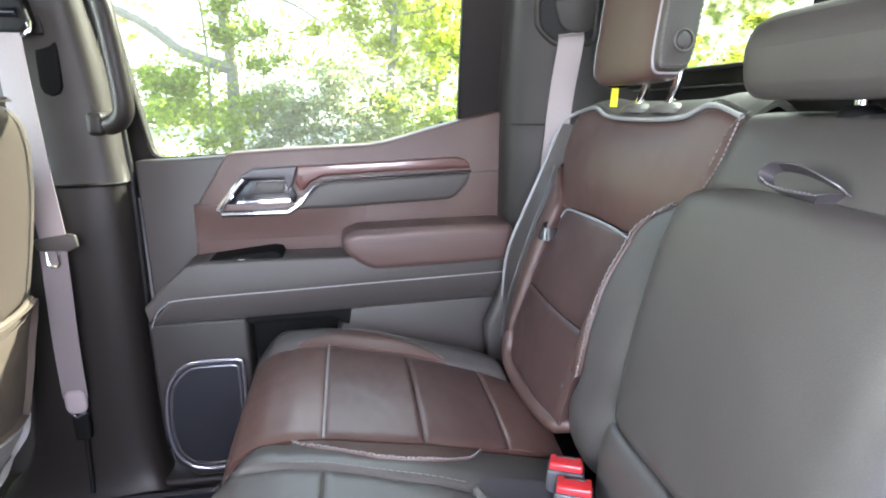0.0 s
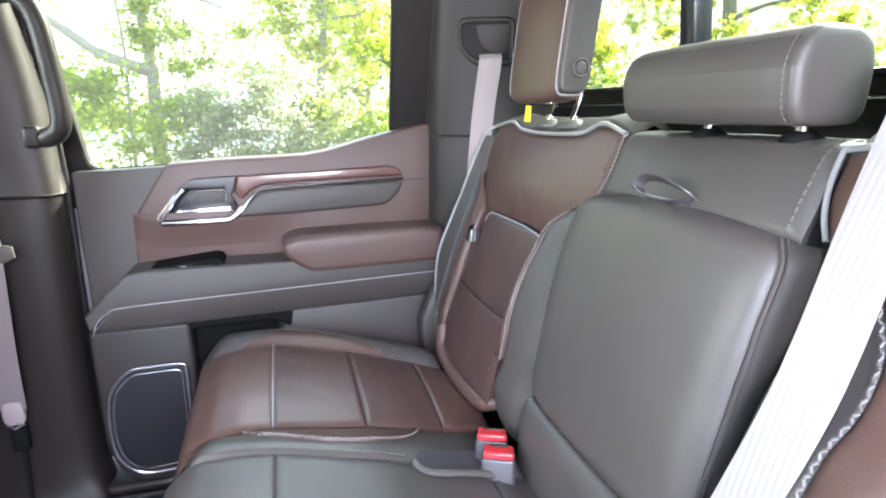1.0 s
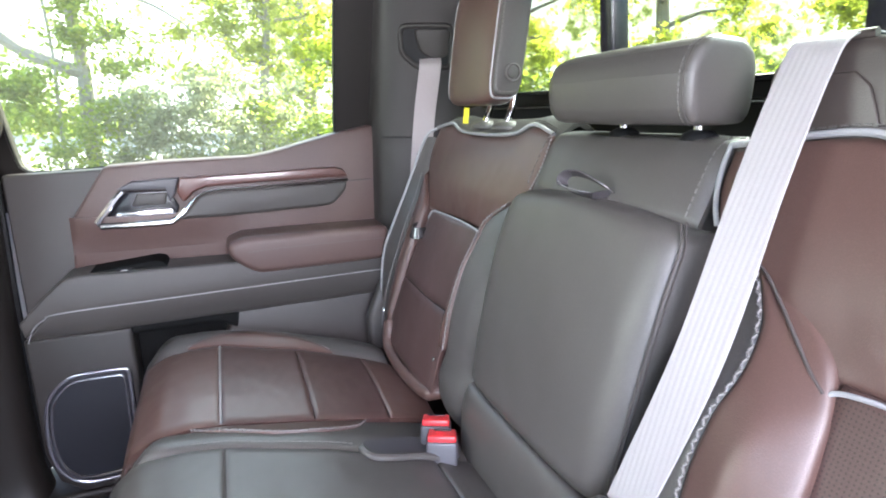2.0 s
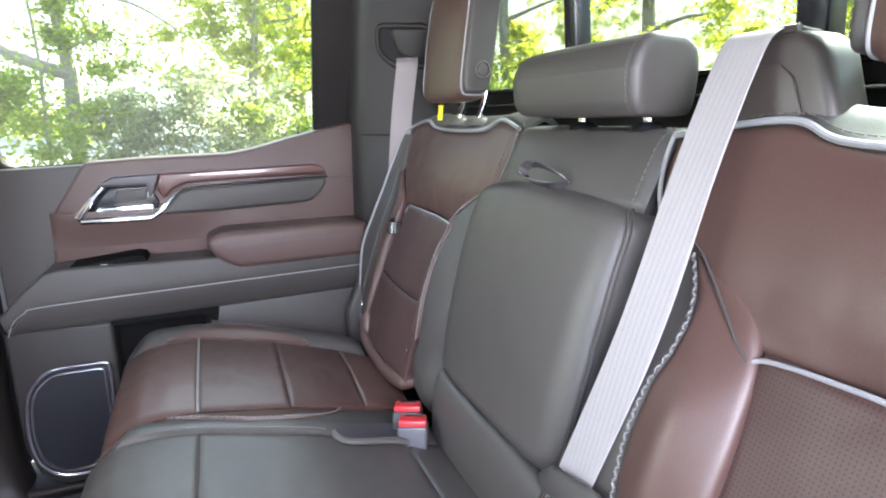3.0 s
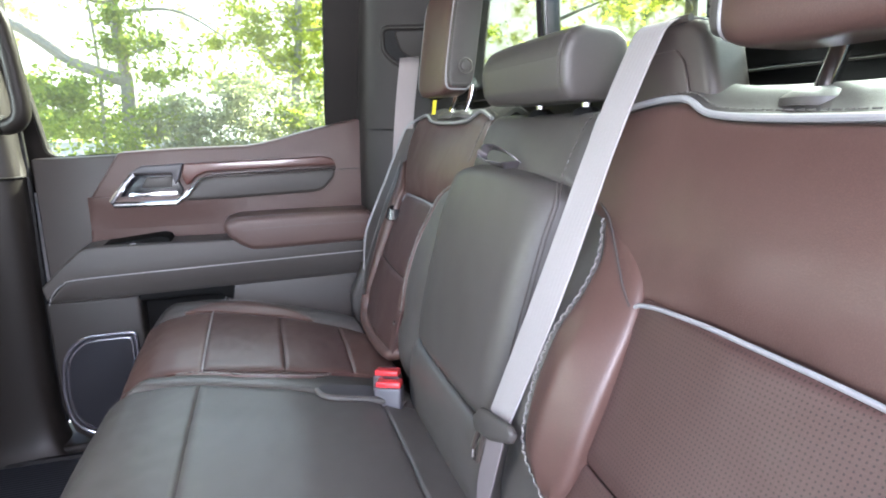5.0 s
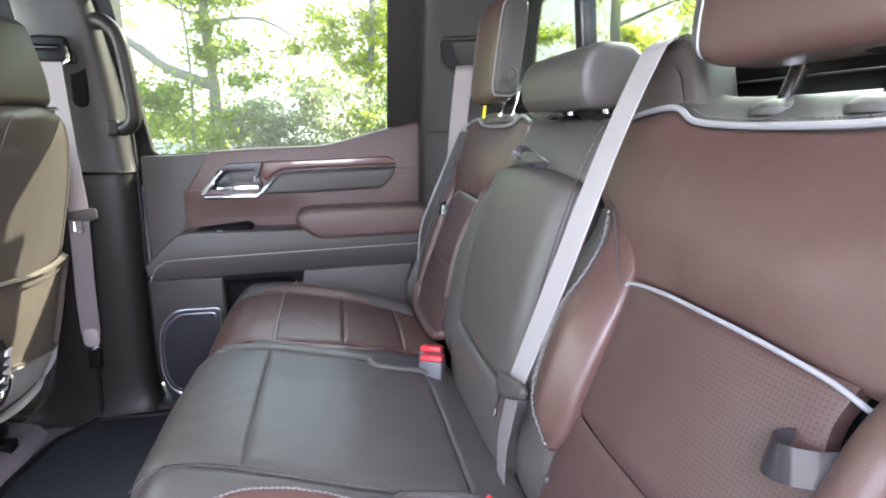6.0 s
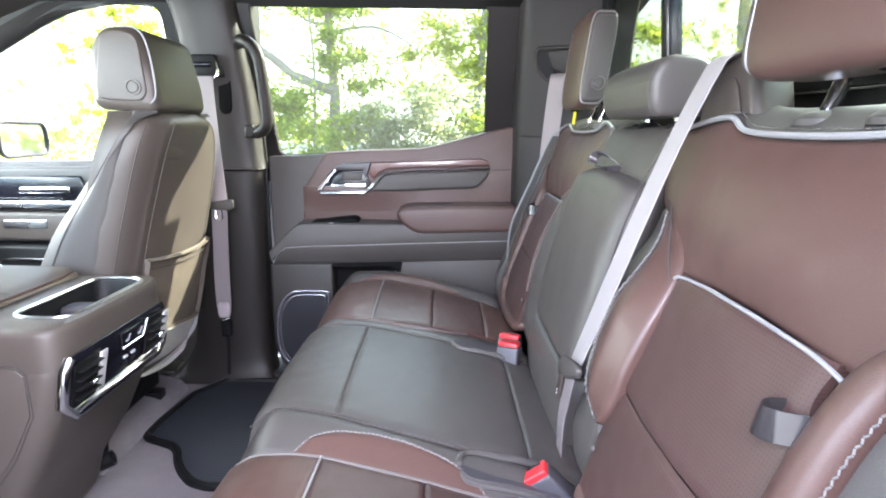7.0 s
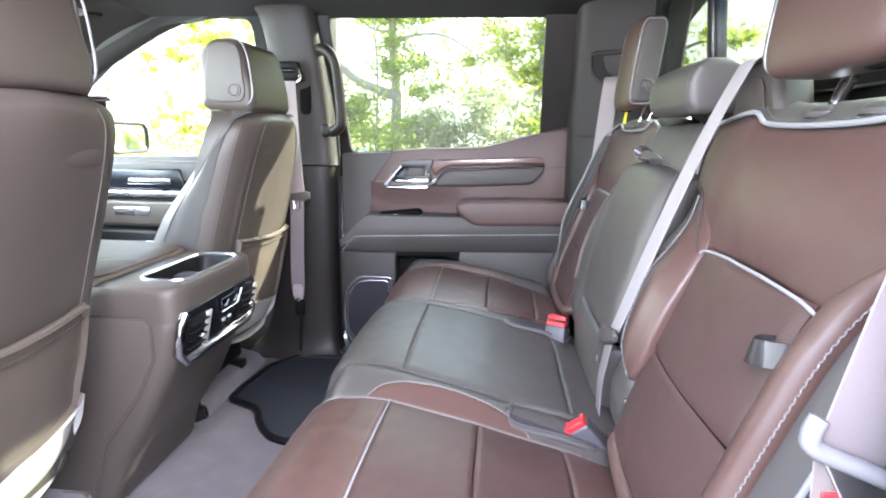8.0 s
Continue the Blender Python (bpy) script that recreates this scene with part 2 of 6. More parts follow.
# ---- mesh helpers ----
def part(name, bm, mat, parent=None, label="", smooth=True):
    if isinstance(parent, str):
        parent, label = None, parent
    me = bpy.data.meshes.new(name)
    bmesh.ops.recalc_face_normals(bm, faces=bm.faces[:])
    if smooth:
        for f in bm.faces:
            f.smooth = True
        for ed in bm.edges:
            if len(ed.link_faces) == 2 and ed.calc_face_angle(0) > 0.7:
                ed.smooth = False
    bm.to_mesh(me)
    bm.free()
    me.materials.append(mat)
    ob = new(name, me)
    if parent:
        ob.parent = parent
    if label:
        ob["label"] = label
    return ob


def thing(name, label, category, group="", kind="", at=(0, 0, 0)):
    ob = new(name)
    ob.location = at
    return tagged(ob, label, category, group, kind)


def spline(pts, n, closed=False):
    """n points along a smooth line through pts."""
    p = np.array(pts, float)
    k = len(p)
    out = []
    for s in np.linspace(0, k if closed else k - 1, n, endpoint=not closed):
        i = min(int(s), k - 1 if closed else k - 2)
        f = s - i
        if closed:
            a, b_, c, d = p[(i - 1) % k], p[i % k], p[(i + 1) % k], p[(i + 2) % k]
        else:
            b_, c = p[i], p[i + 1]
            a = p[i - 1] if i > 0 else 2 * b_ - c
            d = p[i + 2] if i + 2 < k else 2 * c - b_
        out.append(0.5 * (2 * b_ + (c - a) * f + (2 * a - 5 * b_ + 4 * c - d) * f * f + (3 * b_ - a - 3 * c + d) * f**3))
    return np.array(out)


def panel(rows, nu=24, nv=24, edge=0.02, deep=0.012, side=1, wrinkle=0.0, face=(-1, 0, 1), skirt=0.012):
    """A padded skin through a net of points, its rim rolled in by deep over a band edge metres wide; side mirrors y."""
    net = np.array([spline(r, nu) for r in rows])
    net = np.stack([spline(net[:, j], nv) for j in range(nu)], 1)
    du, dv = np.gradient(net, axis=1), np.gradient(net, axis=0)
    nrm = np.cross(du, dv)
    nrm /= np.linalg.norm(nrm, axis=-1, keepdims=True) + 1e-9
    if nrm.mean((0, 1)) @ np.array(face, float) < 0:
        nrm = -nrm

    def roll(axis):
        step = np.linalg.norm(np.diff(net, axis=axis), axis=-1)
        zero = np.zeros_like(np.take(net[..., 0], [0], axis))
        run = np.concatenate([zero, np.cumsum(step, axis)], axis)
        full = np.take(run, [-1], axis)
        near = np.minimum(run, full - run)
        s = np.clip(near / np.minimum(edge, full / 2 + 1e-9), 0, 1)
        return np.sqrt(np.clip(1 - (1 - s) ** 2, 0, 1))

    off = deep * (roll(0) * roll(1) - 1)
    if wrinkle:
        for idx in np.ndindex(off.shape):
            q = net[idx]
            off[idx] += wrinkle * noise.noise(Vector(q * 22)) + 0.5 * wrinkle * noise.noise(Vector(q * 60))
    net = net + nrm * off[..., None]
    net[..., 1] *= side
    bm = bmesh.new()
    vs = [[bm.verts.new(net[a, c]) for c in range(nu)] for a in range(nv)]
    for a in range(nv - 1):
        for c in range(nu - 1):
            bm.faces.new((vs[a][c], vs[a][c + 1], vs[a + 1][c + 1], vs[a + 1][c]))
    ext = bmesh.ops.extrude_edge_only(bm, edges=[ed for ed in bm.edges if ed.is_boundary])
    back = Vector(-nrm.mean((0, 1)) * skirt)
    back.y *= side
    for v in ext["geom"]:
        if isinstance(v, bmesh.types.BMVert):
            v.co += back
    return bm


def tube(pts, r, closed=False, seg=8, bm=None, side=1, smooth=0, flat=1.0):
    """A round bar along pts."""
    p = np.array(pts, float)
    if smooth:
        p = spline(p, smooth, closed)
    p = p * (1, side, 1)
    bm = bm or bmesh.new()
    k, rings, up = len(p), [], None
    for i in range(k):
        a, c = (p[i - 1], p[(i + 1) % k]) if closed else (p[max(i - 1, 0)], p[min(i + 1, k - 1)])
        t = Vector(c - a).normalized()
        if up is None:
            up = t.orthogonal().normalized()
        up = (up - t * up.dot(t)).normalized()
        w = t.cross(up)
        rings.append([bm.verts.new(Vector(p[i]) + r * (up * math.cos(2 * math.pi * s / seg) + flat * w * math.sin(2 * math.pi * s / seg))) for s in range(seg)])
    for i in range(k if closed else k - 1):
        x, y = rings[i], rings[(i + 1) % k]
        for s in range(seg):
            bm.faces.new((x[s], x[(s + 1) % seg], y[(s + 1) % seg], y[s]))
    if not closed:
        bm.faces.new(rings[0][::-1])
        bm.faces.new(rings[-1])
    return bm


def bevelled(bm, width, seg=3, angle=0.5):
    edges = [ed for ed in bm.edges if len(ed.link_faces) == 2 and ed.calc_face_angle(0) > angle]
    bmesh.ops.bevel(bm, geom=edges, offset=width, segments=seg, affect="EDGES", profile=0.5, clamp_overlap=True)
    return bm


def prism(outline, shift, bevel=0.0, seg=3, bm=None):
    """A flat outline of 3D points, given thickness along shift."""
    own = bm is None
    bm = bm or bmesh.new()
    a = [bm.verts.new(q) for q in outline]
    c = [bm.verts.new(Vector(q) + Vector(shift)) for q in outline]
    bm.faces.new(a)
    bm.faces.new(c[::-1])
    for i in range(len(a)):
        j = (i + 1) % len(a)
        bm.faces.new((a[i], c[i], c[j], a[j]))
    if own:
        bmesh.ops.recalc_face_normals(bm, faces=bm.faces[:])
    if bevel:
        bevelled(bm, bevel, seg)
    return bm


def plate(xz, y0, y1, bevel=0.004, seg=3, side=1):
    """An outline in x and z, thick from y0 to y1."""
    return prism([(x, side * y0, z) for x, z in xz], (0, side * (y1 - y0), 0), bevel, seg)


def box(lo, hi, bevel=0.005, seg=3):
    (a, b_, c), (d, e_, f) = lo, hi
    return prism([(a, b_, c), (d, b_, c), (d, e_, c), (a, e_, c)], (0, 0, f - c), bevel, seg)


def lathe(profile, at, axis, seg=24):
    """A turned solid: profile of (along, radius)."""
    ax = Vector(axis).normalized()
    u = ax.orthogonal().normalized()
    w = ax.cross(u)
    bm = bmesh.new()
    rings = []
    for h, r in profile:
        rings.append([bm.verts.new(Vector(at) + ax * h + r * (u * math.cos(2 * math.pi * s / seg) + w * math.sin(2 * math.pi * s / seg))) for s in range(seg)])
    for x, y in zip(rings, rings[1:]):
        for s in range(seg):
            bm.faces.new((x[s], x[(s + 1) % seg], y[(s + 1) % seg], y[s]))
    bm.faces.new(rings[0][::-1])
    bm.faces.new(rings[-1])
    return bm


def ribbon(pts, across, width, thick=0.0016, n=24):
    """A strap along pts; across: its width's direction at each point."""
    p, w = spline(pts, n), spline(across, n)
    bm = bmesh.new()
    rows = []
    for i in range(n):
        t = Vector(p[min(i + 1, n - 1)] - p[max(i - 1, 0)]).normalized()
        v = Vector(w[i])
        v = (v - t * v.dot(t)).normalized()
        nn = t.cross(v) * thick / 2
        h, q = v * width / 2, Vector(p[i])
        rows.append([bm.verts.new(x) for x in (q - h * 0.97 - nn, q + h * 0.97 - nn, q + h, q + h * 0.97 + nn, q - h * 0.97 + nn, q - h)])
    for a, c in zip(rows, rows[1:]):
        for s in range(6):
            bm.faces.new((a[s], a[(s + 1) % 6], c[(s + 1) % 6], c[s]))
    bm.faces.new(rows[0][::-1])
    bm.faces.new(rows[-1])
    return bm


def stitches(pts, long=0.006, gap=0.003, r=0.0008, lift=(0, 0, 0), side=1, slant=0.0):
    """A row of short thread bars along a line."""
    p = spline(pts, 80) + np.array(lift)
    run = np.concatenate([[0], np.cumsum(np.linalg.norm(np.diff(p, axis=0), axis=1))])
    bm = bmesh.new()
    s, flip = 0.0, 1
    while s + long < run[-1]:
        a = np.array([np.interp(s, run, p[:, k]) for k in range(3)])
        c = np.array([np.interp(s + long, run, p[:, k]) for k in range(3)])
        if slant:
            t = (c - a) / np.linalg.norm(c - a)
            w = np.cross(t, (-0.94, 0, 0.34))
            a, c = a - w * slant * flip, c + w * slant * flip
            flip = -flip
        tube([a, (a + c) / 2, c], r, seg=5, bm=bm, side=side)
        s += long + gap
    return bm


def pillow(lo, hi, side=1, e=0.42, lean=0.0, n=40, crown=0.0, drop=0.0):
    """A stuffed block with soft edges between two corners; lean shifts its top along x."""
    c, h = (np.array(lo) + np.array(hi)) / 2, (np.array(hi) - np.array(lo)) / 2
    bm = bmesh.new()
    sp = lambda v, k: math.copysign(abs(v) ** k, v)
    rings = []
    for i in range(1, n):
        a = -math.pi / 2 + math.pi * i / n
        row = []
        for j in range(2 * n):
            b_ = -math.pi + math.pi * j / n
            u = np.array([sp(math.cos(a), e) * sp(math.cos(b_), e), sp(math.sin(a), e), sp(math.cos(a), e) * sp(math.sin(b_), e)])
            p = c + h * u
            p[0] += lean * u[2] - crown * max(0, 1 - u[1] ** 2) * max(0, 1 - u[2] ** 2) * (1 if u[0] < 0 else 0)
            p[2] += drop * u[0] * (1 if u[2] > 0 else 0)
            row.append(bm.verts.new((p[0], side * p[1], p[2])))
        rings.append(row)
    for x, y in zip(rings, rings[1:]):
        for j in range(2 * n):
            bm.faces.new((x[j], x[(j + 1) % (2 * n)], y[(j + 1) % (2 * n)], y[j]))
    bm.faces.new(rings[0][::-1])
    bm.faces.new(rings[-1])
    return bm


# ---- structure: shell of the cab ----
floor = part("floor", box((-1.7, -0.80, -0.06), (0.62, 0.80, 0.0), 0.004), CARPET)
tagged(floor, "grey cut-pile carpet over the cab floor", "floor", kind="structure")
hump = part("floor_tunnel", prism([(-1.6, -0.20, 0.002), (-1.6, -0.13, 0.07), (-1.6, 0.13, 0.07), (-1.6, 0.20, 0.002)], (0.92, 0, 0), 0.02), CARPET)
tagged(hump, "low grey carpeted tunnel along the floor", "floor tunnel", kind="structure")


def roof_skin():
    bm = bmesh.new()
    nx, ny = 24, 25
    vs = []
    for i in range(nx):
        x = -1.55 + 2.2 * i / (nx - 1)
        row = []
        for j in range(ny):
            u = -1 + 2 * j / (ny - 1)
            z = 1.215 - 0.065 * abs(u) ** 4 - 0.05 * max(0, (-0.9 - x) / 0.65) ** 2 - 0.03 * max(0, (x - 0.35) / 0.3) ** 2
            row.append(bm.verts.new((x, u * 0.76, z)))
        vs.append(row)
    for a, c in zip(vs, vs[1:]):
        for j in range(ny - 1):
            bm.faces.new((a[j], a[j + 1], c[j + 1], c[j]))
    bmesh.ops.recalc_face_normals(bm, faces=bm.faces[:])
    bmesh.ops.solidify(bm, geom=bm.faces[:], thickness=0.03)
    return bm


ceiling = part("ceiling", roof_skin(), LINER)
tagged(ceiling, "dark charcoal cloth headliner under the roof", "ceiling", kind="structure")


def lean(z):
    """How the side glass and pillars come in towards the roof."""
    return 0.86 - 0.105 * (z - 0.70) / 0.43


def ring(outer, inner, thick, side=1):
    """A frame between two loops in x and z that follows the lean of the side glass."""
    n = 72
    o, i = spline(outer, n, True), spline(inner, n, True)
    bm = bmesh.new()
    rows = [[bm.verts.new((q[0], side * (lean(q[1]) + d), q[1])) for q in loop] for loop, d in ((o, -thick), (i, -thick), (i, thick), (o, thick))]
    for a in range(4):
        x, y = rows[a], rows[(a + 1) % 4]
        for s in range(n):
            bm.faces.new((x[s], x[(s + 1) % n], y[(s + 1) % n], y[s]))
    return bm


def sheet(loop, side=1, thick=0.004):
    bm = bmesh.new()
    for d in (0, thick):
        bm.faces.new([bm.verts.new((x, side * (lean(z) + d), z)) for x, z in spline(loop, 60, True)])
    return bm


def rounded(pts, r=0.03):
    """A loop with two points at each corner, so that a smooth line keeps its straights."""
    out = []
    k = len(pts)
    for i in range(k):
        p, a, c = np.array(pts[i]), np.array(pts[i - 1]), np.array(pts[(i + 1) % k])
        for q in (a, c):
            d = q - p
            ln = np.linalg.norm(d)
            out.append(p + d * min(r / ln, 0.45))
            if q is a:
                out.append(p + (a - p) / np.linalg.norm(a - p) * r * 0.3 + (c - p) / np.linalg.norm(c - p) * r * 0.3)
    dense = []
    m = len(out)
    for i in range(m):
        dense.append(out[i])
        gap = np.linalg.norm(out[(i + 1) % m] - out[i])
        for s in range(1, int(gap / 0.07) + 1):
            dense.append(out[i] + (out[(i + 1) % m] - out[i]) * s / (int(gap / 0.07) + 1))
    return dense


def b_pillar(side, tag):
    rows = []
    for z, f, r_, y in ((0.0, -0.78, -0.40, 0.70), (0.05, -0.72, -0.425, 0.725), (0.15, -0.68, -0.435, 0.735), (0.40, -0.665, -0.432, 0.735), (0.66, -0.655, -0.428, 0.735)):
        rows.append([(f, y + 0.07, z), (f + 0.015, y + 0.01, z), (f + 0.06, y - 0.01, z), ((f + r_) / 2 + 0.03, y - 0.015, z), (r_ - 0.03, y - 0.005, z), (r_ - 0.004, y + 0.02, z), (r_, y + 0.07, z)])
    low = part("b_pillar_trim_" + tag, panel(rows, 28, 20, 0.004, 0.002, side), PILLAR)
    tagged(low, "grained dark grey lower pillar trim between the doors", "pillar trim", kind="structure")
    rows = []
    for z, f, r_, y in ((0.668, -0.655, -0.428, 0.737), (0.85, -0.65, -0.44, 0.733), (1.0, -0.645, -0.455, 0.715), (1.12, -0.66, -0.47, 0.69), (1.17, -0.70, -0.46, 0.66)):
        rows.append([(f, y + 0.07, z), (f + 0.015, y + 0.01, z), (f + 0.05, y - 0.006, z), ((f + r_) / 2, y - 0.01, z), (r_ - 0.03, y - 0.005, z), (r_ - 0.004, y + 0.02, z), (r_, y + 0.07, z)])
    up = part("b_pillar_cap_" + tag, panel(rows, 28, 20, 0.004, 0.002, side), CAPTRIM)
    tagged(up, "smooth dark grey upper pillar trim beside the headliner", "pillar trim", kind="structure")


    core = part("wall_pillar_" + tag, box((-0.655, 0.765 if side > 0 else -0.86, 0.0), (-0.445, 0.86 if side > 0 else -0.765, 1.17), 0.004), DARK)
    tagged(core, "dark steel pillar behind the trim", "pillar", kind="structure")


b_pillar(1, "far")
b_pillar(-1, "near")


def c_pillar(side, tag):
    rows = []
    for z, dy in ((0.0, 0.0), (0.35, 0.0), (0.70, 0.0), (0.775, 0.0), (0.95, -0.015), (1.10, -0.05), (1.18, -0.085)):
        rows.append([(0.318, 0.83 + dy, z), (0.326, 0.765 + dy, z), (0.345, 0.735 + dy, z), (0.40, 0.71 + dy, z), (0.46, 0.69 + dy, z), (0.53, 0.665 + dy, z), (0.60, 0.63 + dy, z)])
    ob = part("c_pillar_trim_" + tag, panel(rows, 28, 28, 0.004, 0.002, side), CAPTRIM)
    tagged(ob, "dark grey rear pillar trim behind the door", "pillar trim", kind="structure")
    line = part("c_pillar_joint_" + tag, tube([(0.327, 0.764, 0.772), (0.345, 0.734, 0.772), (0.40, 0.709, 0.772), (0.46, 0.689, 0.772), (0.53, 0.664, 0.772)], 0.0015, smooth=16, side=side), DARK)
    tagged(line, "thin joint line across the pillar trim", "trim joint", kind="structure")


c_pillar(1, "far")
c_pillar(-1, "near")

# rear wall with its sliding window
wall = part("wall_rear", box((0.565, -0.78, 0.0), (0.60, 0.78, 0.84), 0.004), DARK)
tagged(wall, "dark trimmed rear wall of the cab", "wall", kind="structure")


def rear_ring():
    bm = bmesh.new()
    o = rounded([(-0.80, 0.84), (0.80, 0.84), (0.78, 1.20), (-0.78, 1.20)], 0.02)
    i = rounded([(-0.60, 0.862), (0.60, 0.862), (0.57, 1.125), (-0.57, 1.125)], 0.05)
    o, i = spline(o, 96, True), spline(i, 96, True)
    xs = lambda z: 0.545 - 0.10 * (z - 0.85)
    rows = [[bm.verts.new((xs(q[1]) + d, q[0], q[1])) for q in loop] for loop, d in ((o, 0.0), (i, 0.0), (i, 0.03), (o, 0.05))]
    for a in range(4):
        x, y = rows[a], rows[(a + 1) % 4]
        for s in range(96):
            bm.faces.new((x[s], x[(s + 1) % 96], y[(s + 1) % 96], y[s]))
    return bm


rear_window = thing("window_1", "wide rear window with a sliding middle pane and black frame", "window", kind="structure", at=(0.545, 0, 0.85))


def under(ob, parent):
    """Hang ob under parent and leave it where it is."""
    ob.parent = parent
    ob.matrix_parent_inverse = parent.matrix_basis.inverted()
    return ob


under(part("window_frame", rear_ring(), DARK), rear_window)
for y in (-0.19, 0.19):
    under(part("window_post", prism([(0.535, y - 0.016, 0.855), (0.535, y + 0.016, 0.855), (0.507, y + 0.016, 1.135), (0.507, y - 0.016, 1.135)], (0.03, 0, 0), 0.004), BLACK), rear_window)
for a, c in ((-0.60, -0.19), (-0.19, 0.19), (0.19, 0.60)):
    g = part("pane", prism([(0.555, a, 0.855), (0.555, c, 0.855), (0.527, c, 1.135), (0.527, a, 1.135)], (0.004, 0, 0)), REARGLASS)
    under(g, rear_window)
under(part("window_sill", tube([(0.532, -0.6, 0.862), (0.532, 0, 0.86), (0.532, 0.6, 0.862)], 0.004), BLACK), rear_window)
under(part("shelf_edge", tube([(0.528, -0.6, 0.835), (0.528, 0.6, 0.835)], 0.0012), PLASTIC), rear_window)

# roof rails above the doors and the outer skin
for side, tag in ((1, "far"), (-1, "near")):
    rail = part("roof_rail_" + tag, tube([(-1.62, 0.80, 0.80), (-1.45, 0.80, 0.88), (-1.2, 0.785, 1.02), (-0.95, 0.765, 1.135), (-0.7, 0.755, 1.17), (-0.3, 0.75, 1.178), (0.2, 0.75, 1.175), (0.62, 0.74, 1.16)], 0.032, smooth=40, side=side, seg=12), LINER)
    tagged(rail, "dark padded roof rail over the doors", "roof rail", kind="structure")
    sill = part("door_sill_" + tag, box((-1.65, 0.72 if side > 0 else -0.86, -0.05), (0.60, 0.86 if side > 0 else -0.72, 0.025), 0.012), PILLAR)
    tagged(sill, "dark grey plastic door sill along the floor", "sill", kind="structure")
    back = part("wall_quarter_" + tag, box((0.322 if side > 0 else 0.345, 0.815 if side > 0 else -0.90, 0.0), (0.64, 0.90 if side > 0 else -0.80, 1.16), 0.01), TRUCK)
    tagged(back, "painted quarter panel of the cab", "wall", kind="structure")
skin = part("roof_panel", box((-1.35, -0.76, 1.25), (0.64, 0.76, 1.275), 0.01), TRUCK)
tagged(skin, "painted roof panel of the truck", "roof", kind="structure")
fascia = part("wall_front", prism([(-1.75, -0.8, -0.06), (-1.45, -0.8, 0.0), (-1.35, -0.8, 0.35), (-1.38, -0.8, 0.62), (-1.75, -0.8, 0.70)], (0, 1.6, 0), 0.03), DARK)
tagged(fascia, "dark dashboard under the windscreen", "dashboard", kind="structure")
screen = part("window_2", prism([(-1.85, -0.76, 0.70), (-1.85, 0.76, 0.70), (-1.30, 0.66, 1.17), (-1.30, -0.66, 1.17)], (-0.004, 0, 0.004)), GLASS)
screen.visible_shadow = False
tagged(screen, "clear raked windscreen", "windscreen", kind="structure")


for side, tag in ((1, "far"), (-1, "near")):
    rows = [[(-0.98, 0.60, 1.165), (-0.99, 0.69, 1.15), (-1.0, 0.775, 1.115)], [(-1.28, 0.63, 1.12), (-1.25, 0.72, 1.07), (-1.22, 0.795, 1.005)], [(-1.55, 0.67, 0.92), (-1.50, 0.75, 0.90), (-1.44, 0.81, 0.865)], [(-1.84, 0.72, 0.69), (-1.75, 0.78, 0.72), (-1.64, 0.82, 0.765)]]
    ob = part("a_pillar_trim_" + tag, panel(rows, 12, 24, 0.02, 0.006, side, 0, (1, -1, -0.4), 0.02), PILLAR)
    tagged(ob, "dark grey plastic trim on the front pillar", "pillar trim", kind="structure")

# ---- doors ----
def xzy(pts, y):
    return [(x, y, z) for x, z in pts]


WIN = rounded([(-0.402, 0.70), (0.242, 0.735), (0.238, 1.137), (-0.442, 1.137)], 0.026)
WIN_OUT = rounded([(-0.47, 0.62), (0.345, 0.62), (0.345, 1.185), (-0.485, 1.185)], 0.03)

door = thing("rear_door", "closed rear door with brown and grey trim and silver handle", "car door", at=(-0.05, 0.80, 0.05))


def on_door(name, bm, mat, label="", parent=None):
    return under(part(name, bm, mat, None, label), parent or door)


def under2(ob, top, parent):
    ob.parent = parent
    ob.matrix_parent_inverse = (top.matrix_basis).inverted() if parent is top else Matrix.Identity(4)
    return ob


frame_ = on_door("window_frame", ring(WIN_OUT, WIN, 0.022), PILLAR, "dark grey window surround")
seal = on_door("window_seal", tube([(x, lean(z) - 0.016, z) for x, z in spline(WIN, 90, True)], 0.005, True, 6), DARK, "", frame_)
pane = on_door("pane", sheet(WIN), TINTED, "lightly tinted pane")
on_door("base_trim", plate([(-0.424, 0.702), (-0.33, 0.706), (-0.24, 0.711), (0.04, 0.722), (0.12, 0.742), (0.24, 0.775), (0.315, 0.795), (0.336, 0.785), (0.34, 0.05), (-0.30, 0.02), (-0.38, 0.05), (-0.42, 0.15)], 0.80, 0.85, 0.006), PLASTIC, "grained grey door card")
UP = [(-0.245, 0.716), (-0.134, 0.724), (0.038, 0.731), (0.080, 0.738), (0.122, 0.749), (0.18, 0.766), (0.237, 0.781), (0.318, 0.80), (0.334, 0.79), (0.336, 0.50), (-0.322, 0.497), (-0.316, 0.605)]
on_door("upper_insert", plate(UP, 0.786, 0.86, 0.007), DOORBROWN, "brown soft upper trim")
on_door("insert_joint", tube([(0.24, 0.7855, 0.668), (0.334, 0.7855, 0.672)], 0.0012), SEAM)
scoop = []
for z, k in ((0.535, 0.0), (0.555, 0.25), (0.58, 0.7), (0.60, 1.0), (0.615, 1.0)):
    scoop.append([(x, 0.7865 - 0.020 * k * m_, z + 0.01 * (x + 0.2)) for x, m_ in ((-0.318, 0.0), (-0.30, 0.5), (-0.26, 0.9), (-0.19, 1.0), (-0.12, 1.0), (-0.06, 0.75), (-0.01, 0.25), (0.04, 0.0))])
on_door("handle_scoop", panel(scoop, 40, 20, 0.004, 0.0005, 1, 0, (0, -1, 0), 0.004), DOORBROWN)
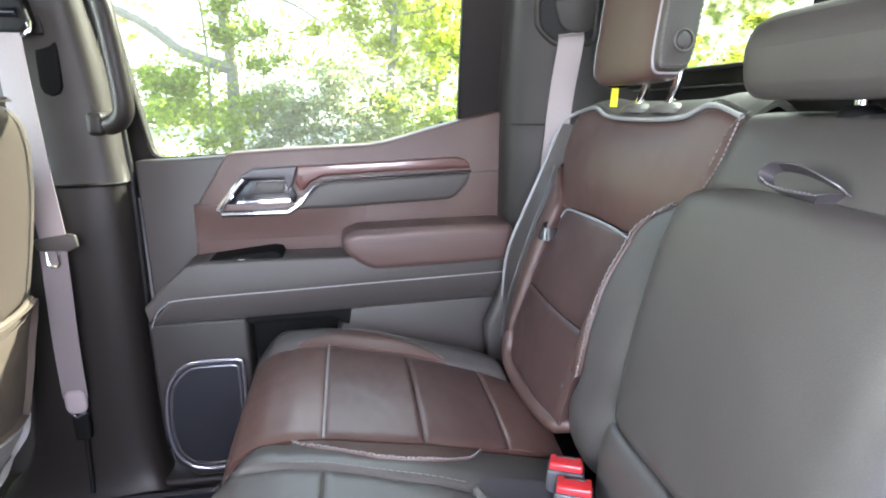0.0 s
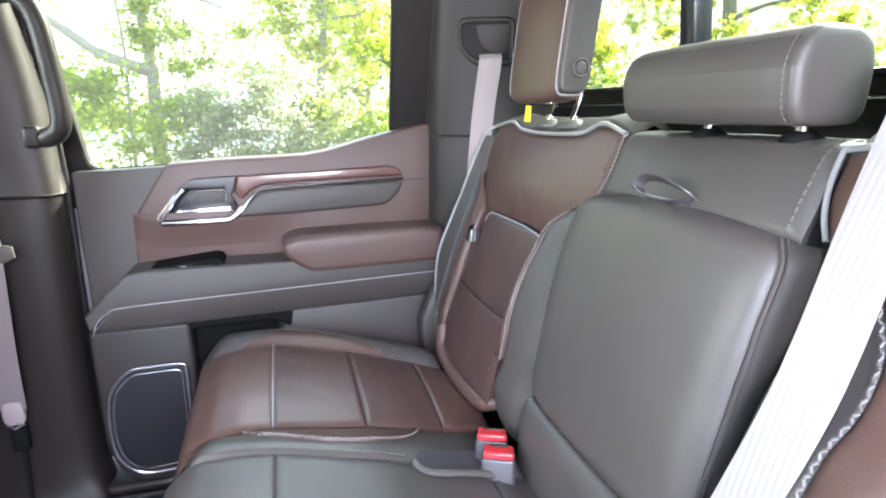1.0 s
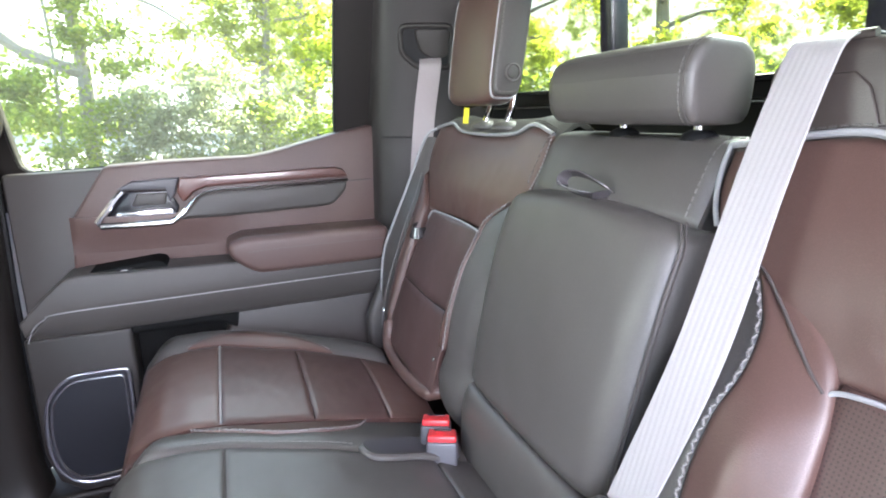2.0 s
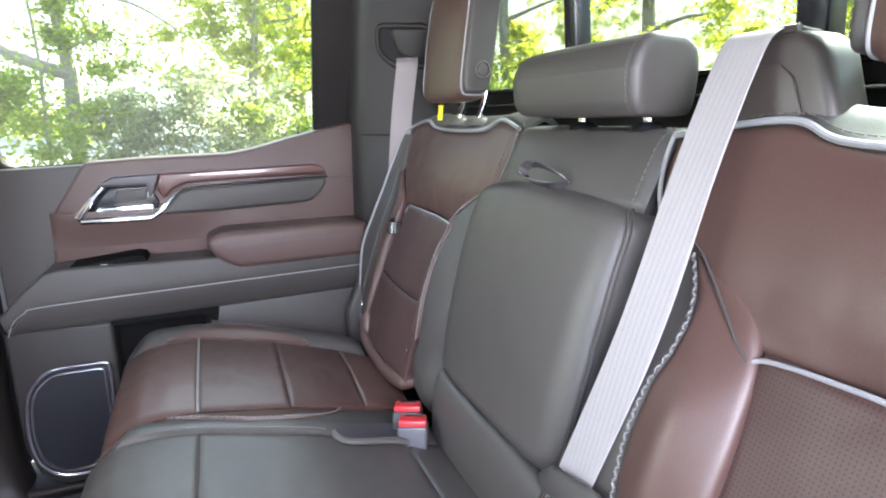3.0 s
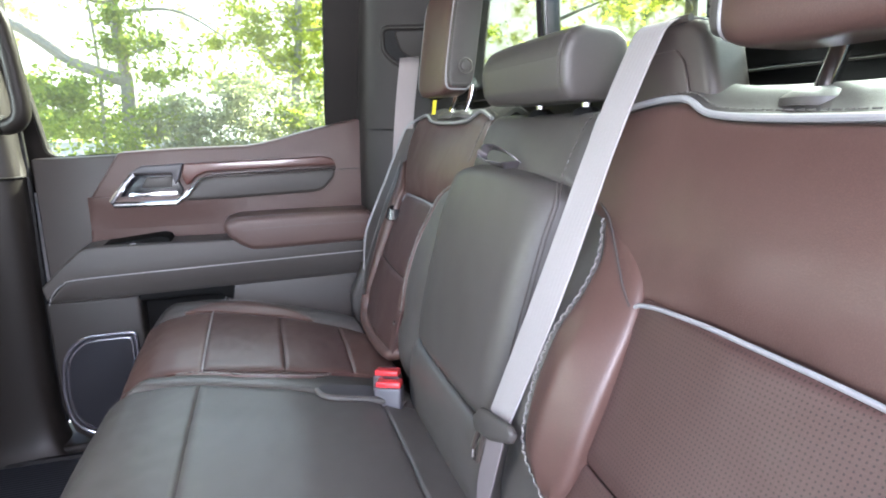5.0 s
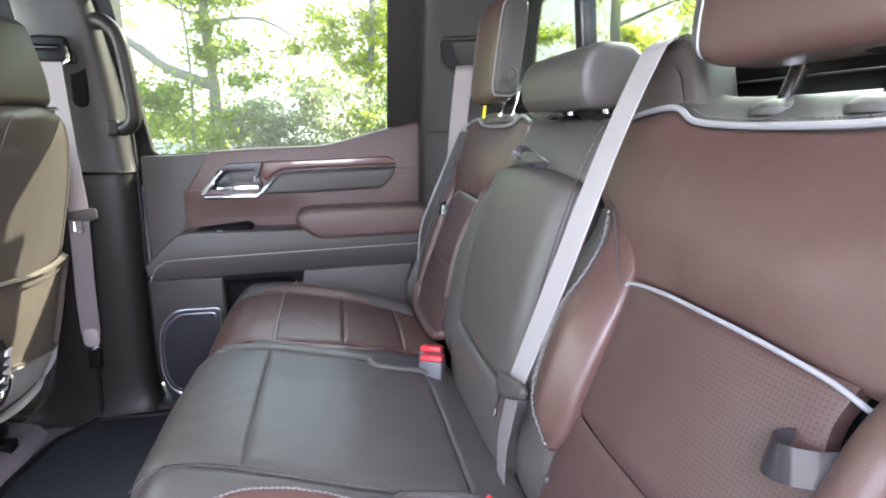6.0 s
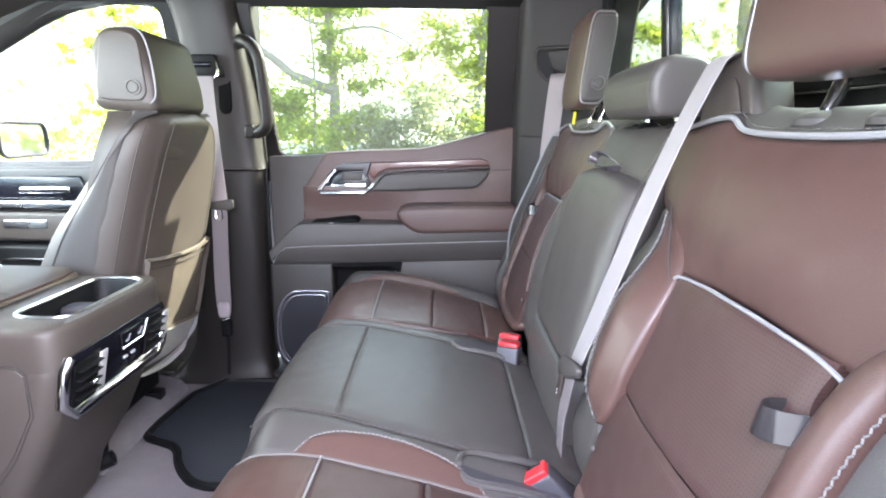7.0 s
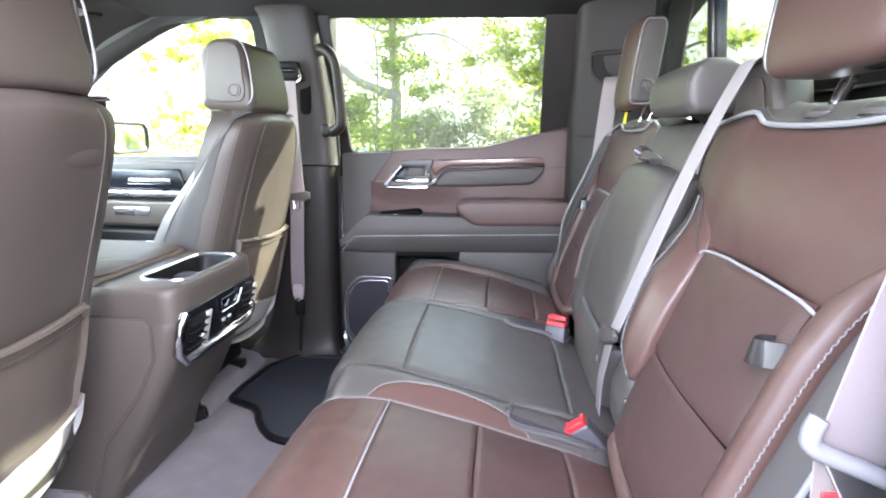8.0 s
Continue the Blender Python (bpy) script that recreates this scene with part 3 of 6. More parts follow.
on_door("accent_strip", plate([(-0.105, 0.690), (0.10, 0.698), (0.225, 0.704), (0.246, 0.698), (0.257, 0.682), (0.05, 0.675), (-0.055, 0.669), (-0.080, 0.658), (-0.096, 0.640), (-0.104, 0.640), (-0.112, 0.660)], 0.770, 0.79, 0.004), COPPER, "glossy copper-brown accent strip")
on_door("handle_surround", plate([(-0.226, 0.668), (-0.196, 0.685), (-0.106, 0.690), (-0.117, 0.655), (-0.127, 0.640), (-0.133, 0.668), (-0.205, 0.667)], 0.768, 0.79, 0.003), DARKGREY, "dark satin lever surround")
pull_ = on_door("pull_handle", plate([(-0.112, 0.603), (-0.095, 0.622), (-0.068, 0.652), (-0.04, 0.660), (0.252, 0.673), (0.248, 0.652), (0.222, 0.624), (0.205, 0.617), (0.0, 0.606)], 0.752, 0.79, 0.008, 4), PLASTIC, "dark grey pull handle")
on_door("chrome_line", tube(xzy([(-0.122, 0.602), (-0.10, 0.618), (-0.074, 0.650), (-0.058, 0.659), (-0.02, 0.663), (0.12, 0.669), (0.252, 0.676)], 0.752), 0.0042, seg=8), CHROME, "bright chrome line", pull_)
cup_ = on_door("handle_cup", plate([(-0.212, 0.664), (-0.258, 0.604), (-0.118, 0.602), (-0.11, 0.63), (-0.128, 0.664)], 0.778, 0.80, 0.003), BLACK, "black recess behind the lever")
on_door("handle_bezel", tube(xzy([(-0.212, 0.668), (-0.230, 0.648), (-0.264, 0.604), (-0.258, 0.597), (-0.19, 0.5975), (-0.128, 0.599), (-0.116, 0.606), (-0.098, 0.626)], 0.762), 0.0066, seg=8), CHROME, "chrome bezel", cup_)
on_door("handle_lever", plate([(-0.236, 0.612), (-0.225, 0.624), (-0.122, 0.628), (-0.118, 0.613)], 0.765, 0.782, 0.004), CHROME, "chrome inside lever", cup_)
on_door("handle_plate", plate([(-0.20, 0.634), (-0.188, 0.659), (-0.130, 0.660), (-0.136, 0.635)], 0.772, 0.79, 0.003), PLASTIC)
sw = on_door("switch_panel", plate([(-0.306, 0.500), (-0.282, 0.512), (-0.160, 0.527), (-0.146, 0.523), (-0.140, 0.512), (-0.148, 0.505)], 0.716, 0.79, 0.002), POCKET, "black switch panel")
on_door("window_switch", box((-0.236, 0.7135, 0.508), (-0.204, 0.7195, 0.5165), 0.002), DARK, "small window switch", sw)
on_door("switch_mark", box((-0.226, 0.7128, 0.511), (-0.214, 0.7136, 0.5135), 0), SATIN, "", sw)
arm_ = on_door("armrest", plate([(-0.026, 0.553), (-0.018, 0.523), (0.012, 0.500), (0.04, 0.484), (0.332, 0.494), (0.332, 0.573), (0.16, 0.571), (0.012, 0.567)], 0.688, 0.80, 0.016, 5), DOORBROWN, "padded brown armrest")
on_door("armrest_stitch", stitches([(0.02, 0.688, 0.535), (0.10, 0.687, 0.540), (0.33, 0.687, 0.545)], 0.005, 0.003, 0.0006), THREAD, "", arm_)
LINE = [(-0.396, 0.385), (-0.385, 0.412), (-0.365, 0.430), (-0.33, 0.440), (-0.10, 0.450), (0.332, 0.467)]
shelf_ = on_door("lower_bolster", plate([(-0.408, 0.424), (-0.400, 0.392)] + LINE[1:] + [(0.332, 0.505), (0.0, 0.513), (-0.295, 0.512), (-0.325, 0.506), (-0.365, 0.470)], 0.700, 0.81, 0.006, 4), PLASTIC, "grey padded shelf")
rows = []
for x in np.linspace(-0.394, 0.332, 20):
    top_, low_ = float(np.interp(x, [p[0] for p in LINE], [p[1] for p in LINE])) + 0.003, float(np.interp(x, [-0.396, -0.20, 0.332], [0.380, 0.385, 0.402]))
    rows.append([(x, 0.7005, top_), (x, 0.703, 0.75 * top_ + 0.25 * low_), (x, 0.711, 0.4 * top_ + 0.6 * low_), (x, 0.728, low_), (x, 0.76, low_ - 0.004)])
on_door("shelf_underside", panel(rows, 20, 40, 0.003, 0.0005, 1, 0, (0, -1, -0.4), 0.004), PLASTIC, "", shelf_)
on_door("bright_line", tube(xzy(LINE, 0.6995), 0.0011, smooth=50, seg=6), PIPING, "thin pale line", shelf_)
on_door("speaker_plate", plate([(-0.412, 0.384), (-0.222, 0.386), (-0.218, 0.06), (-0.25, 0.028), (-0.35, 0.026), (-0.392, 0.06), (-0.41, 0.13)], 0.722, 0.81, 0.008), CAPTRIM)
# Black roof and back stand in for the shade inside the pocket.
on_door("pocket_roof", plate([(-0.225, 0.370), (-0.05, 0.374), (-0.012, 0.352), (-0.005, 0.400), (-0.225, 0.395)], 0.725, 0.81, 0.008), POCKET)
on_door("pocket_shade_plate", plate([(-0.224, 0.405), (0.0, 0.405), (0.0, 0.06), (-0.224, 0.06)], 0.792, 0.81, 0.002), POCKET, "black plate standing in for the pocket shade")
on_door("pocket_wall", plate([(-0.01, 0.402), (0.334, 0.405), (0.334, 0.05), (-0.03, 0.05), (-0.04, 0.34)], 0.728, 0.81, 0.008), PLASTIC)
SPK = [(-0.387, 0.245), (-0.372, 0.272), (-0.348, 0.293), (-0.325, 0.299), (-0.28, 0.300), (-0.250, 0.300), (-0.240, 0.297), (-0.2365, 0.287), (-0.236, 0.25), (-0.236, 0.15), (-0.2365, 0.09), (-0.242, 0.068), (-0.258, 0.056), (-0.30, 0.051), (-0.335, 0.052), (-0.365, 0.066), (-0.388, 0.10), (-0.396, 0.15), (-0.394, 0.205)]
spk = on_door("speaker", plate([tuple(q) for q in spline(SPK, 60, True)], 0.716, 0.73, 0), GRILLE, "dark speaker grille")
on_door("speaker_ring", tube(xzy(spline(SPK, 80, True), 0.716), 0.0050, True, 10), SATINDARK, "polished dark speaker ring", spk)
SPK2 = [(x * 0.88 - 0.038, z * 0.90 + 0.018) for x, z in SPK]
on_door("speaker_lip", tube(xzy(spline(SPK2, 80, True), 0.714), 0.0028, True, 6), SATINDARK, "", spk)
on_door("lock_pin", lathe([(0, 0.004), (0.012, 0.004), (0.013, 0.002)], (0.205, 0.845, 0.765), (0, 0, 1), 10), DARK)
on_door("door_seal", tube([(0.343, 0.784, 0.06), (0.343, 0.784, 0.50), (0.339, 0.784, 0.80), (0.328, 0.798, 0.95), (0.318, 0.773, 1.10)], 0.010, smooth=24), DARK, "black rubber seal")
on_door("front_seal", tube([(-0.428, 0.795, 0.06), (-0.432, 0.79, 0.40), (-0.430, 0.79, 0.70), (-0.452, 0.80, 0.95), (-0.475, 0.775, 1.10)], 0.007, smooth=24), DARK, "black rubber seal")
on_door("outer_skin", plate([(-0.47, 0.62), (0.33, 0.62), (0.33, -0.02), (-0.44, -0.02)], 0.88, 0.91, 0.01), TRUCK, "painted outer skin")

FWIN = rounded([(-1.42, 0.672), (-0.675, 0.690), (-0.688, 1.118), (-0.82, 1.128), (-1.0, 1.098), (-1.18, 1.01), (-1.335, 0.90)], 0.03)
FOUT = rounded([(-1.52, 0.60), (-0.64, 0.60), (-0.655, 1.16), (-0.82, 1.168), (-1.02, 1.135), (-1.22, 1.045), (-1.42, 0.90)], 0.03)


def front_door(side, label):
    d = thing("front_door", label, "car door", at=(-1.05, side * 0.80, 0.05))

    def add(name, bm, mat, lab=""):
        return under(part(name, bm, mat, None, lab), d)

    add("window_frame", ring(FOUT, FWIN, 0.02, side), DARK, "black window surround")
    p_ = add("pane", sheet(FWIN, side), GLASS)
    p_.visible_shadow = False
    add("base_trim", plate([(-1.50, 0.67), (-0.66, 0.690), (-0.66, 0.03), (-1.50, 0.03)], 0.79, 0.85, 0.008, side=side), PLASTIC, "grey door card")
    add("shelf", plate([(-1.48, 0.655), (-0.68, 0.672), (-0.68, 0.60), (-1.48, 0.585)], 0.765, 0.80, 0.01, side=side), PLASTIC)
    add("handle_cup", plate([(-1.26, 0.635), (-0.98, 0.64), (-0.96, 0.57), (-1.28, 0.565)], 0.758, 0.79, 0.006, side=side), BLACK)
    add("handle_lever", plate([(-1.16, 0.605), (-1.01, 0.608), (-1.01, 0.588), (-1.17, 0.585)], 0.748, 0.765, 0.004, side=side), CHROME, "chrome lever")
    add("pull_bar", plate([(-1.30, 0.562), (-0.95, 0.568), (-0.95, 0.545), (-1.30, 0.54)], 0.740, 0.79, 0.006, side=side), SATIN, "bright pull bar")
    add("armrest", plate([(-1.30, 0.53), (-0.90, 0.53), (-0.90, 0.44), (-1.30, 0.44)], 0.745, 0.80, 0.012, side=side), TAUPE)
    add("silver_badge_plate", plate([(-1.22, 0.505), (-1.09, 0.507), (-1.09, 0.48), (-1.22, 0.478)], 0.742, 0.75, 0.002, side=side), SATIN)
    add("lower_shelf", plate([(-1.45, 0.43), (-0.70, 0.43), (-0.70, 0.30), (-1.45, 0.30)], 0.72, 0.80, 0.012, side=side), DARK)
    add("grab_loop", tube([(-1.22, side * 0.722, 0.385), (-1.12, side * 0.715, 0.39), (-1.05, side * 0.715, 0.388), (-1.04, side * 0.718, 0.37), (-1.12, side * 0.715, 0.362), (-1.22, side * 0.722, 0.362)], 0.004, True, smooth=30), CHROME)
    return d


front_door(1, "closed front passenger door with dark trim and chrome lever")
front_door(-1, "closed driver door with dark trim and chrome lever")

mirror = thing("wing_mirror", "white wing mirror with black rim outside the front window", "wing mirror", at=(-1.42, 0.95, 0.66))
under(part("housing", prism([(-1.60, 1.04, 0.69), (-1.60, 1.24, 0.69), (-1.58, 1.27, 0.73), (-1.60, 1.25, 0.78), (-1.60, 1.04, 0.78)], (0.17, 0, 0), 0.025, 4), TRUCK), mirror)
under(part("rim", tube([(-1.42, y, z) for y, z in rounded([(1.03, 0.675), (1.27, 0.678), (1.265, 0.792), (1.03, 0.795)], 0.03)], 0.007, True, smooth=60), DARK), mirror)
under(part("mirror_glass", box((-1.426, 1.035, 0.68), (-1.420, 1.262, 0.79), 0.001), CHROME), mirror)
under(part("arm", tube([(-1.50, 0.88, 0.66), (-1.50, 0.98, 0.68), (-1.50, 1.06, 0.72)], 0.03), DARK), mirror)
chassis = part("underbody", box((-1.6, -0.78, -0.75), (0.60, 0.78, -0.07), 0.03), DARK)
tagged(chassis, "dark underbody of the truck standing on the ground", "underbody", kind="structure")


# ---- rear bench ----
def zc(x):
    """Height of the rear cushions' tops."""
    return float(np.interp(x, [-0.215, -0.205, -0.185, -0.15, -0.10, -0.05, 0.09, 0.215, 0.30], [0.22, 0.29, 0.335, 0.360, 0.370, 0.372, 0.361, 0.338, 0.312]))


def cushion_net(x0, x1, ya, yb, n=6, m=5, crown=0.006, drop=0.0, up=0.0):
    """ya, yb: the edge's y as a function of x."""
    rows = []
    for x in np.linspace(x0, x1, n):
        rows.append([(x, ya(x) + (yb(x) - ya(x)) * k / (m - 1), zc(x) + up + crown * (1 - (2 * k / (m - 1) - 1) ** 2) - drop * (1 - k / (m - 1))) for k in range(m)])
    return rows


def outboard(side, name, label, yi):
    """An outer rear seat; yi: where the middle seat's cushion ends."""
    seat = thing(name, label, "car seat", "rear seats", at=(0.15, side * 0.42, 0.0))

    def add(nm, bm, mat, lab="", par=None):
        return under(part(nm, bm, mat, None, lab), par or seat)

    if side > 0:
        inner = lambda x: float(np.interp(x, [-0.2, -0.06, 0.084, 0.158, 0.255, 0.30], [0.325, 0.308, 0.290, 0.286, 0.290, 0.293]))
    else:
        inner = lambda x: float(np.interp(x, [-0.2, -0.145, -0.05, 0.09, 0.17, 0.22, 0.30], [0.215, 0.226, 0.246, 0.282, 0.296, 0.300, 0.303]))
    outer = lambda x: float(np.interp(x, [-0.2, -0.05, 0.09, 0.215, 0.30], [0.610, 0.590, 0.545, 0.510, 0.48]))
    add("seat_base", prism([(-0.185, side * 0.20, 0.02), (-0.19, side * 0.20, 0.30), (0.0, side * 0.20, 0.335), (0.30, side * 0.20, 0.285), (0.46, side * 0.20, 0.02)], (0, side * 0.47, 0), 0.01), DARK, "dark seat base")
    for nm, a, c, mt in (("cushion_front", -0.212, -0.053, BROWN), ("cushion_middle", -0.050, 0.088, PERF_SEAT), ("cushion_rear", 0.091, 0.213, PERF_SEAT), ("cushion_tail", 0.216, 0.30, BROWN)):
        add(nm, panel(cushion_net(a - 0.0008, c + 0.0008, inner, outer, 8, 6, 0.007, 0.014), 34, 34, 0.007, 0.0032, side, 0.0012), mt)
    add("cushion_piping", tube([(-0.0515, inner(-0.05) + (outer(-0.05) - inner(-0.05)) * k / 9, zc(-0.05) - 0.001 + 0.006 * (1 - (2 * k / 9 - 1) ** 2) - 0.014 * (1 - k / 9)) for k in range(10)], 0.0018, side=side), PIPING, "pale piping")
    # Highlight on the rolled cushion edge, added as a pale bar.
    if side < 0:
        add("inner_edge_highlight", tube([(x, inner(x) - 0.0005, zc(x) - 0.0165) for x in np.linspace(-0.195, 0.24, 24)], 0.0024, side=side), HIGHLIGHT, "pale bar painted as the highlight along the cushion edge")
    # strip between this cushion and the middle one
    rows = []
    for x in np.linspace(-0.208, 0.30, 10):
        a, z = inner(x), zc(x)
        rows.append([(x, a, z - 0.022), (x, a - 0.35 * (a - yi(x)), z - 0.008), (x, a - 0.7 * (a - yi(x)), z + 0.002), (x, yi(x) + 0.003, z)])
    add("inner_bolster", panel(rows, 16, 40, 0.010, 0.005, side, 0.001), GREY, "grey leather bolster")
    # crescents: a thin skin just over the bolster, from the cushion's edge to a bowed seam
    bow = lambda k, n: math.sin(math.pi * min(1, max(0, k / n))) ** 0.55

    def over(x, f):
        """A place on the inner bolster, f of the way from the cushion to the middle seat."""
        a, z, w = inner(x), zc(x), inner(x) - yi(x)
        run = spline([(x, a, z - 0.022), (x, a - 0.35 * w, z - 0.008), (x, a - 0.7 * w, z + 0.002), (x, yi(x) + 0.003, z)], 61)
        return tuple(run[min(60, int(round(60 * f)))] + np.array((0, 0, 0.0032)))

    rows = [[over(x, 0.01), over(x, 0.01 + 0.2 * bow(k, 14)), over(x, 0.01 + 0.4 * bow(k, 14)), over(x, 0.01 + 0.58 * bow(k, 14))] for k, x in enumerate(np.linspace(-0.095, 0.17, 15))]
    cres = add("inner_insert", panel(rows, 12, 50, 0.004, 0.001, side, skirt=0.006), BROWN, "brown crescent insert")
    edge = [over(x, 0.02 + 0.57 * bow(k, 14)) for k, x in enumerate(np.linspace(-0.095, 0.17, 15))]
    add("insert_stitch", stitches(edge, 0.0045, 0.0018, 0.0012, (0, 0, 0.001), side, 0.0014), PALETHREAD, "pale zigzag stitching", cres)
    add("edge_stitch", stitches([over(x, 0.90) for x in np.linspace(-0.19, 0.13, 12)], 0.006, 0.003, 0.0007, (0, 0, 0.0006), side), THREAD)
    # outer bolster
    rows = []
    for x in np.linspace(-0.205, 0.27, 10):
        a, z = outer(x), zc(x)
        w = 0.10 + 0.05 * max(0, x)
        rows.append([(x, a, z), (x, a + 0.35 * w, z + 0.012), (x, a + 0.7 * w, z + 0.006), (x, a + w, z - 0.03), (x, a + w + 0.005, z - 0.10)])
    add("outer_bolster", panel(rows, 18, 40, 0.012, 0.005, side, 0.001), GREY, "grey leather bolster")
    rows = []
    for k, x in enumerate(np.linspace(-0.11, 0.16, 9)):
        a, z, w = outer(x), zc(x), bow(k, 8)
        rows.append([(x, a + 0.002, z + 0.003), (x, a + 0.003 + 0.03 * w, z + 0.004 + 0.010 * w), (x, a + 0.004 + 0.062 * w, z + 0.004 + 0.007 * w)])
    cres = add("outer_insert", panel(rows, 10, 36, 0.005, 0.001, side, skirt=0.004), BROWN, "brown crescent insert")
    add("insert_stitch", stitches([r[-1] for r in rows], 0.005, 0.0025, 0.0009, (0, 0, 0.0012), side, 0.001), PALETHREAD, "pale zigzag stitching", cres)
    rim = [(x, outer(x) + 0.088 + 0.03 * max(0, x), zc(x) - 0.012) for x in np.linspace(-0.20, 0.26, 12)]
    add("rim_piping", tube(rim, 0.002, side=side, smooth=40), PIPING, "pale piping")

    # seatback
    add("back_body", prism([(0.325, side * 0.175, 0.34), (0.452, side * 0.175, 0.775), (0.515, side * 0.175, 0.785), (0.545, side * 0.175, 0.72), (0.53, side * 0.175, 0.30)], (0, side * 0.50, 0), 0.012), DARK)
    x_ = lambda z, o=0.0: 0.387 + 0.33 * (z - 0.632) + o
    ys = [
        (0.627, (0.284, 0.33, 0.37, 0.41, 0.45, 0.49, 0.585), 0.006),
        (0.660, (0.250, 0.315, 0.36, 0.41, 0.46, 0.505, 0.605), -0.006),
        (0.700, (0.200 if side > 0 else 0.165, 0.28, 0.34, 0.41, 0.48, 0.545, 0.632), -0.012),
        (0.745, (0.182 if side > 0 else 0.135, 0.26, 0.325, 0.41, 0.495, 0.565, 0.655), -0.008),
    ]
    rows = [[(x_(z, o * math.sin(math.pi * (k + 0.5) / 7)), y, z) for k, y in enumerate(yy)] for z, yy, o in ys]
    if side > 0:
        add("panel_seam", tube([(x_(z) - 0.0035, y - 0.002, z) for y, z in ((0.292, 0.624), (0.272, 0.642), (0.252, 0.662), (0.226, 0.684), (0.202, 0.704))], 0.0013, smooth=24, side=side), SEAM)
    else:
        add("panel_seam", tube([(x_(z) - o, y, z) for y, z, o in ((0.290, 0.622, 0.009), (0.276, 0.634, 0.010), (0.258, 0.652, 0.010), (0.236, 0.672, 0.008), (0.214, 0.690, 0.006), (0.190, 0.702, 0.004))], 0.0013, smooth=30, side=side), SEAM)
    TOP = [(0.180, 0.792) if side > 0 else (0.131, 0.790), (0.245, 0.805), (0.300, 0.789), (0.41, 0.785), (0.515, 0.789), (0.575, 0.803), (0.652, 0.793)]
    rows.append([(x_(z, 0.002), y, z) for y, z in TOP])
    add("upper_panel", panel(rows, 44, 34, 0.010, 0.004, side, 0.0012), BROWN, "brown leather upper panel")
    topline = [(x_(z) - 0.001, y, z + 0.002) for y, z in TOP]
    add("top_piping", tube(topline, 0.0033, side=side, smooth=60), PIPING, "silver piping along the top")
    inner_line = [(x_(z) - 0.0025, y, z) for y, z in (((0.181, 0.793), (0.182, 0.770), (0.184, 0.745), (0.190, 0.722), (0.198, 0.706)) if side > 0 else ((0.131, 0.792), (0.130, 0.775), (0.132, 0.755), (0.138, 0.735), (0.147, 0.718)))]
    if side < 0:
        add("inner_piping", tube(inner_line, 0.0024, smooth=24, side=side), PIPING, "silver piping")
    else:
        add("inner_stitch", stitches(inner_line, 0.004, 0.002, 0.0009, (0, 0, 0), side), PIPING)
    cap = [[(x_(z) + 0.003, y, z + 0.002) for y, z in TOP], [(x_(z) + 0.016, y, z + 0.0095) for y, z in TOP], [(x_(z) + 0.038, y, 0.5 * z + 0.419) for y, z in TOP], [(0.492, y, 0.3 * z + 0.577) for y, z in TOP], [(0.525, y, 0.790) for y, z in TOP], [(0.54, y, 0.73) for y, z in TOP]]
    add("top_cap", panel(cap, 44, 24, 0.01, 0.004, side, 0.001), GREY, "grey leather top edge")
    for dx, dz in ((0.010, 0.0060),):
        add("top_stitch", stitches([(x + dx, y, z + dz) for x, y, z in topline], 0.006, 0.003, 0.0008, (0, 0, 0), side), THREAD)
    lo = [(0.352, 0.283, (0.288, 0.355, 0.415, 0.475, 0.555)), (0.42, 0.302, (0.292, 0.36, 0.42, 0.48, 0.560)), (0.4855, 0.326, (0.292, 0.36, 0.42, 0.48, 0.562))]
    add("lower_panel", panel([[(x - 0.006 * (1 - (k / 2 - 1) ** 2), y, z) for k, y in enumerate(yy)] for z, x, yy in lo], 30, 24, 0.008, 0.003, side, 0.001), PERF, "perforated brown leather")
    lo = [(0.4885, 0.327, (0.292, 0.36, 0.42, 0.48, 0.562)), (0.55, 0.352, (0.288, 0.36, 0.42, 0.48, 0.562)), (0.60, 0.371, (0.290, 0.36, 0.42, 0.48, 0.550)), (0.632, 0.384, (0.296, 0.36, 0.42, 0.48, 0.538 if side > 0 else 0.553))]
    add("lumbar_panel", panel([[(x - 0.008 * (1 - (k / 2 - 1) ** 2), y, z) for k, y in enumerate(yy)] for z, x, yy in lo], 30, 26, 0.008, 0.003, side, 0.001), PERF, "perforated brown leather")
    add("lumbar_piping", tube([(0.376, 0.289, 0.613), (0.380, 0.300, 0.626), (0.3805, 0.36, 0.632), (0.3795, 0.42, 0.633), (0.3805, 0.48, 0.632)] + ([(0.381, 0.520, 0.630), (0.380, 0.537, 0.624), (0.376, 0.543, 0.612)] if side > 0 else [(0.381, 0.535, 0.629), (0.382, 0.568, 0.622)]), 0.0021, smooth=40, side=side), PIPING, "silver piping")
    add("lower_roll", tube([(0.318, 0.290, 0.352), (0.298, 0.297, 0.348), (0.286, 0.318, 0.342), (0.280, 0.42, 0.336), (0.280, 0.52, 0.346), (0.290, 0.552, 0.39)], 0.013, smooth=40, side=side, seg=12), BROWN)
    # inner bolster
    if side > 0:
        pr = [
            (0.437, 0.290, 0.301, 0.279, 0.300, 0.269, 0.303),
            (0.468, 0.293, 0.309, 0.279, 0.302, 0.265, 0.306),
            (0.520, 0.293, 0.324, 0.281, 0.314, 0.269, 0.316),
            (0.580, 0.293, 0.350, 0.283, 0.338, 0.274, 0.338),
            (0.620, 0.288, 0.372, 0.279, 0.360, 0.272, 0.358),
            (0.655, 0.280, 0.390, 0.272, 0.378, 0.266, 0.375),
            (0.692, 0.240, 0.408, 0.232, 0.404, 0.225, 0.402),
        ]
    else:
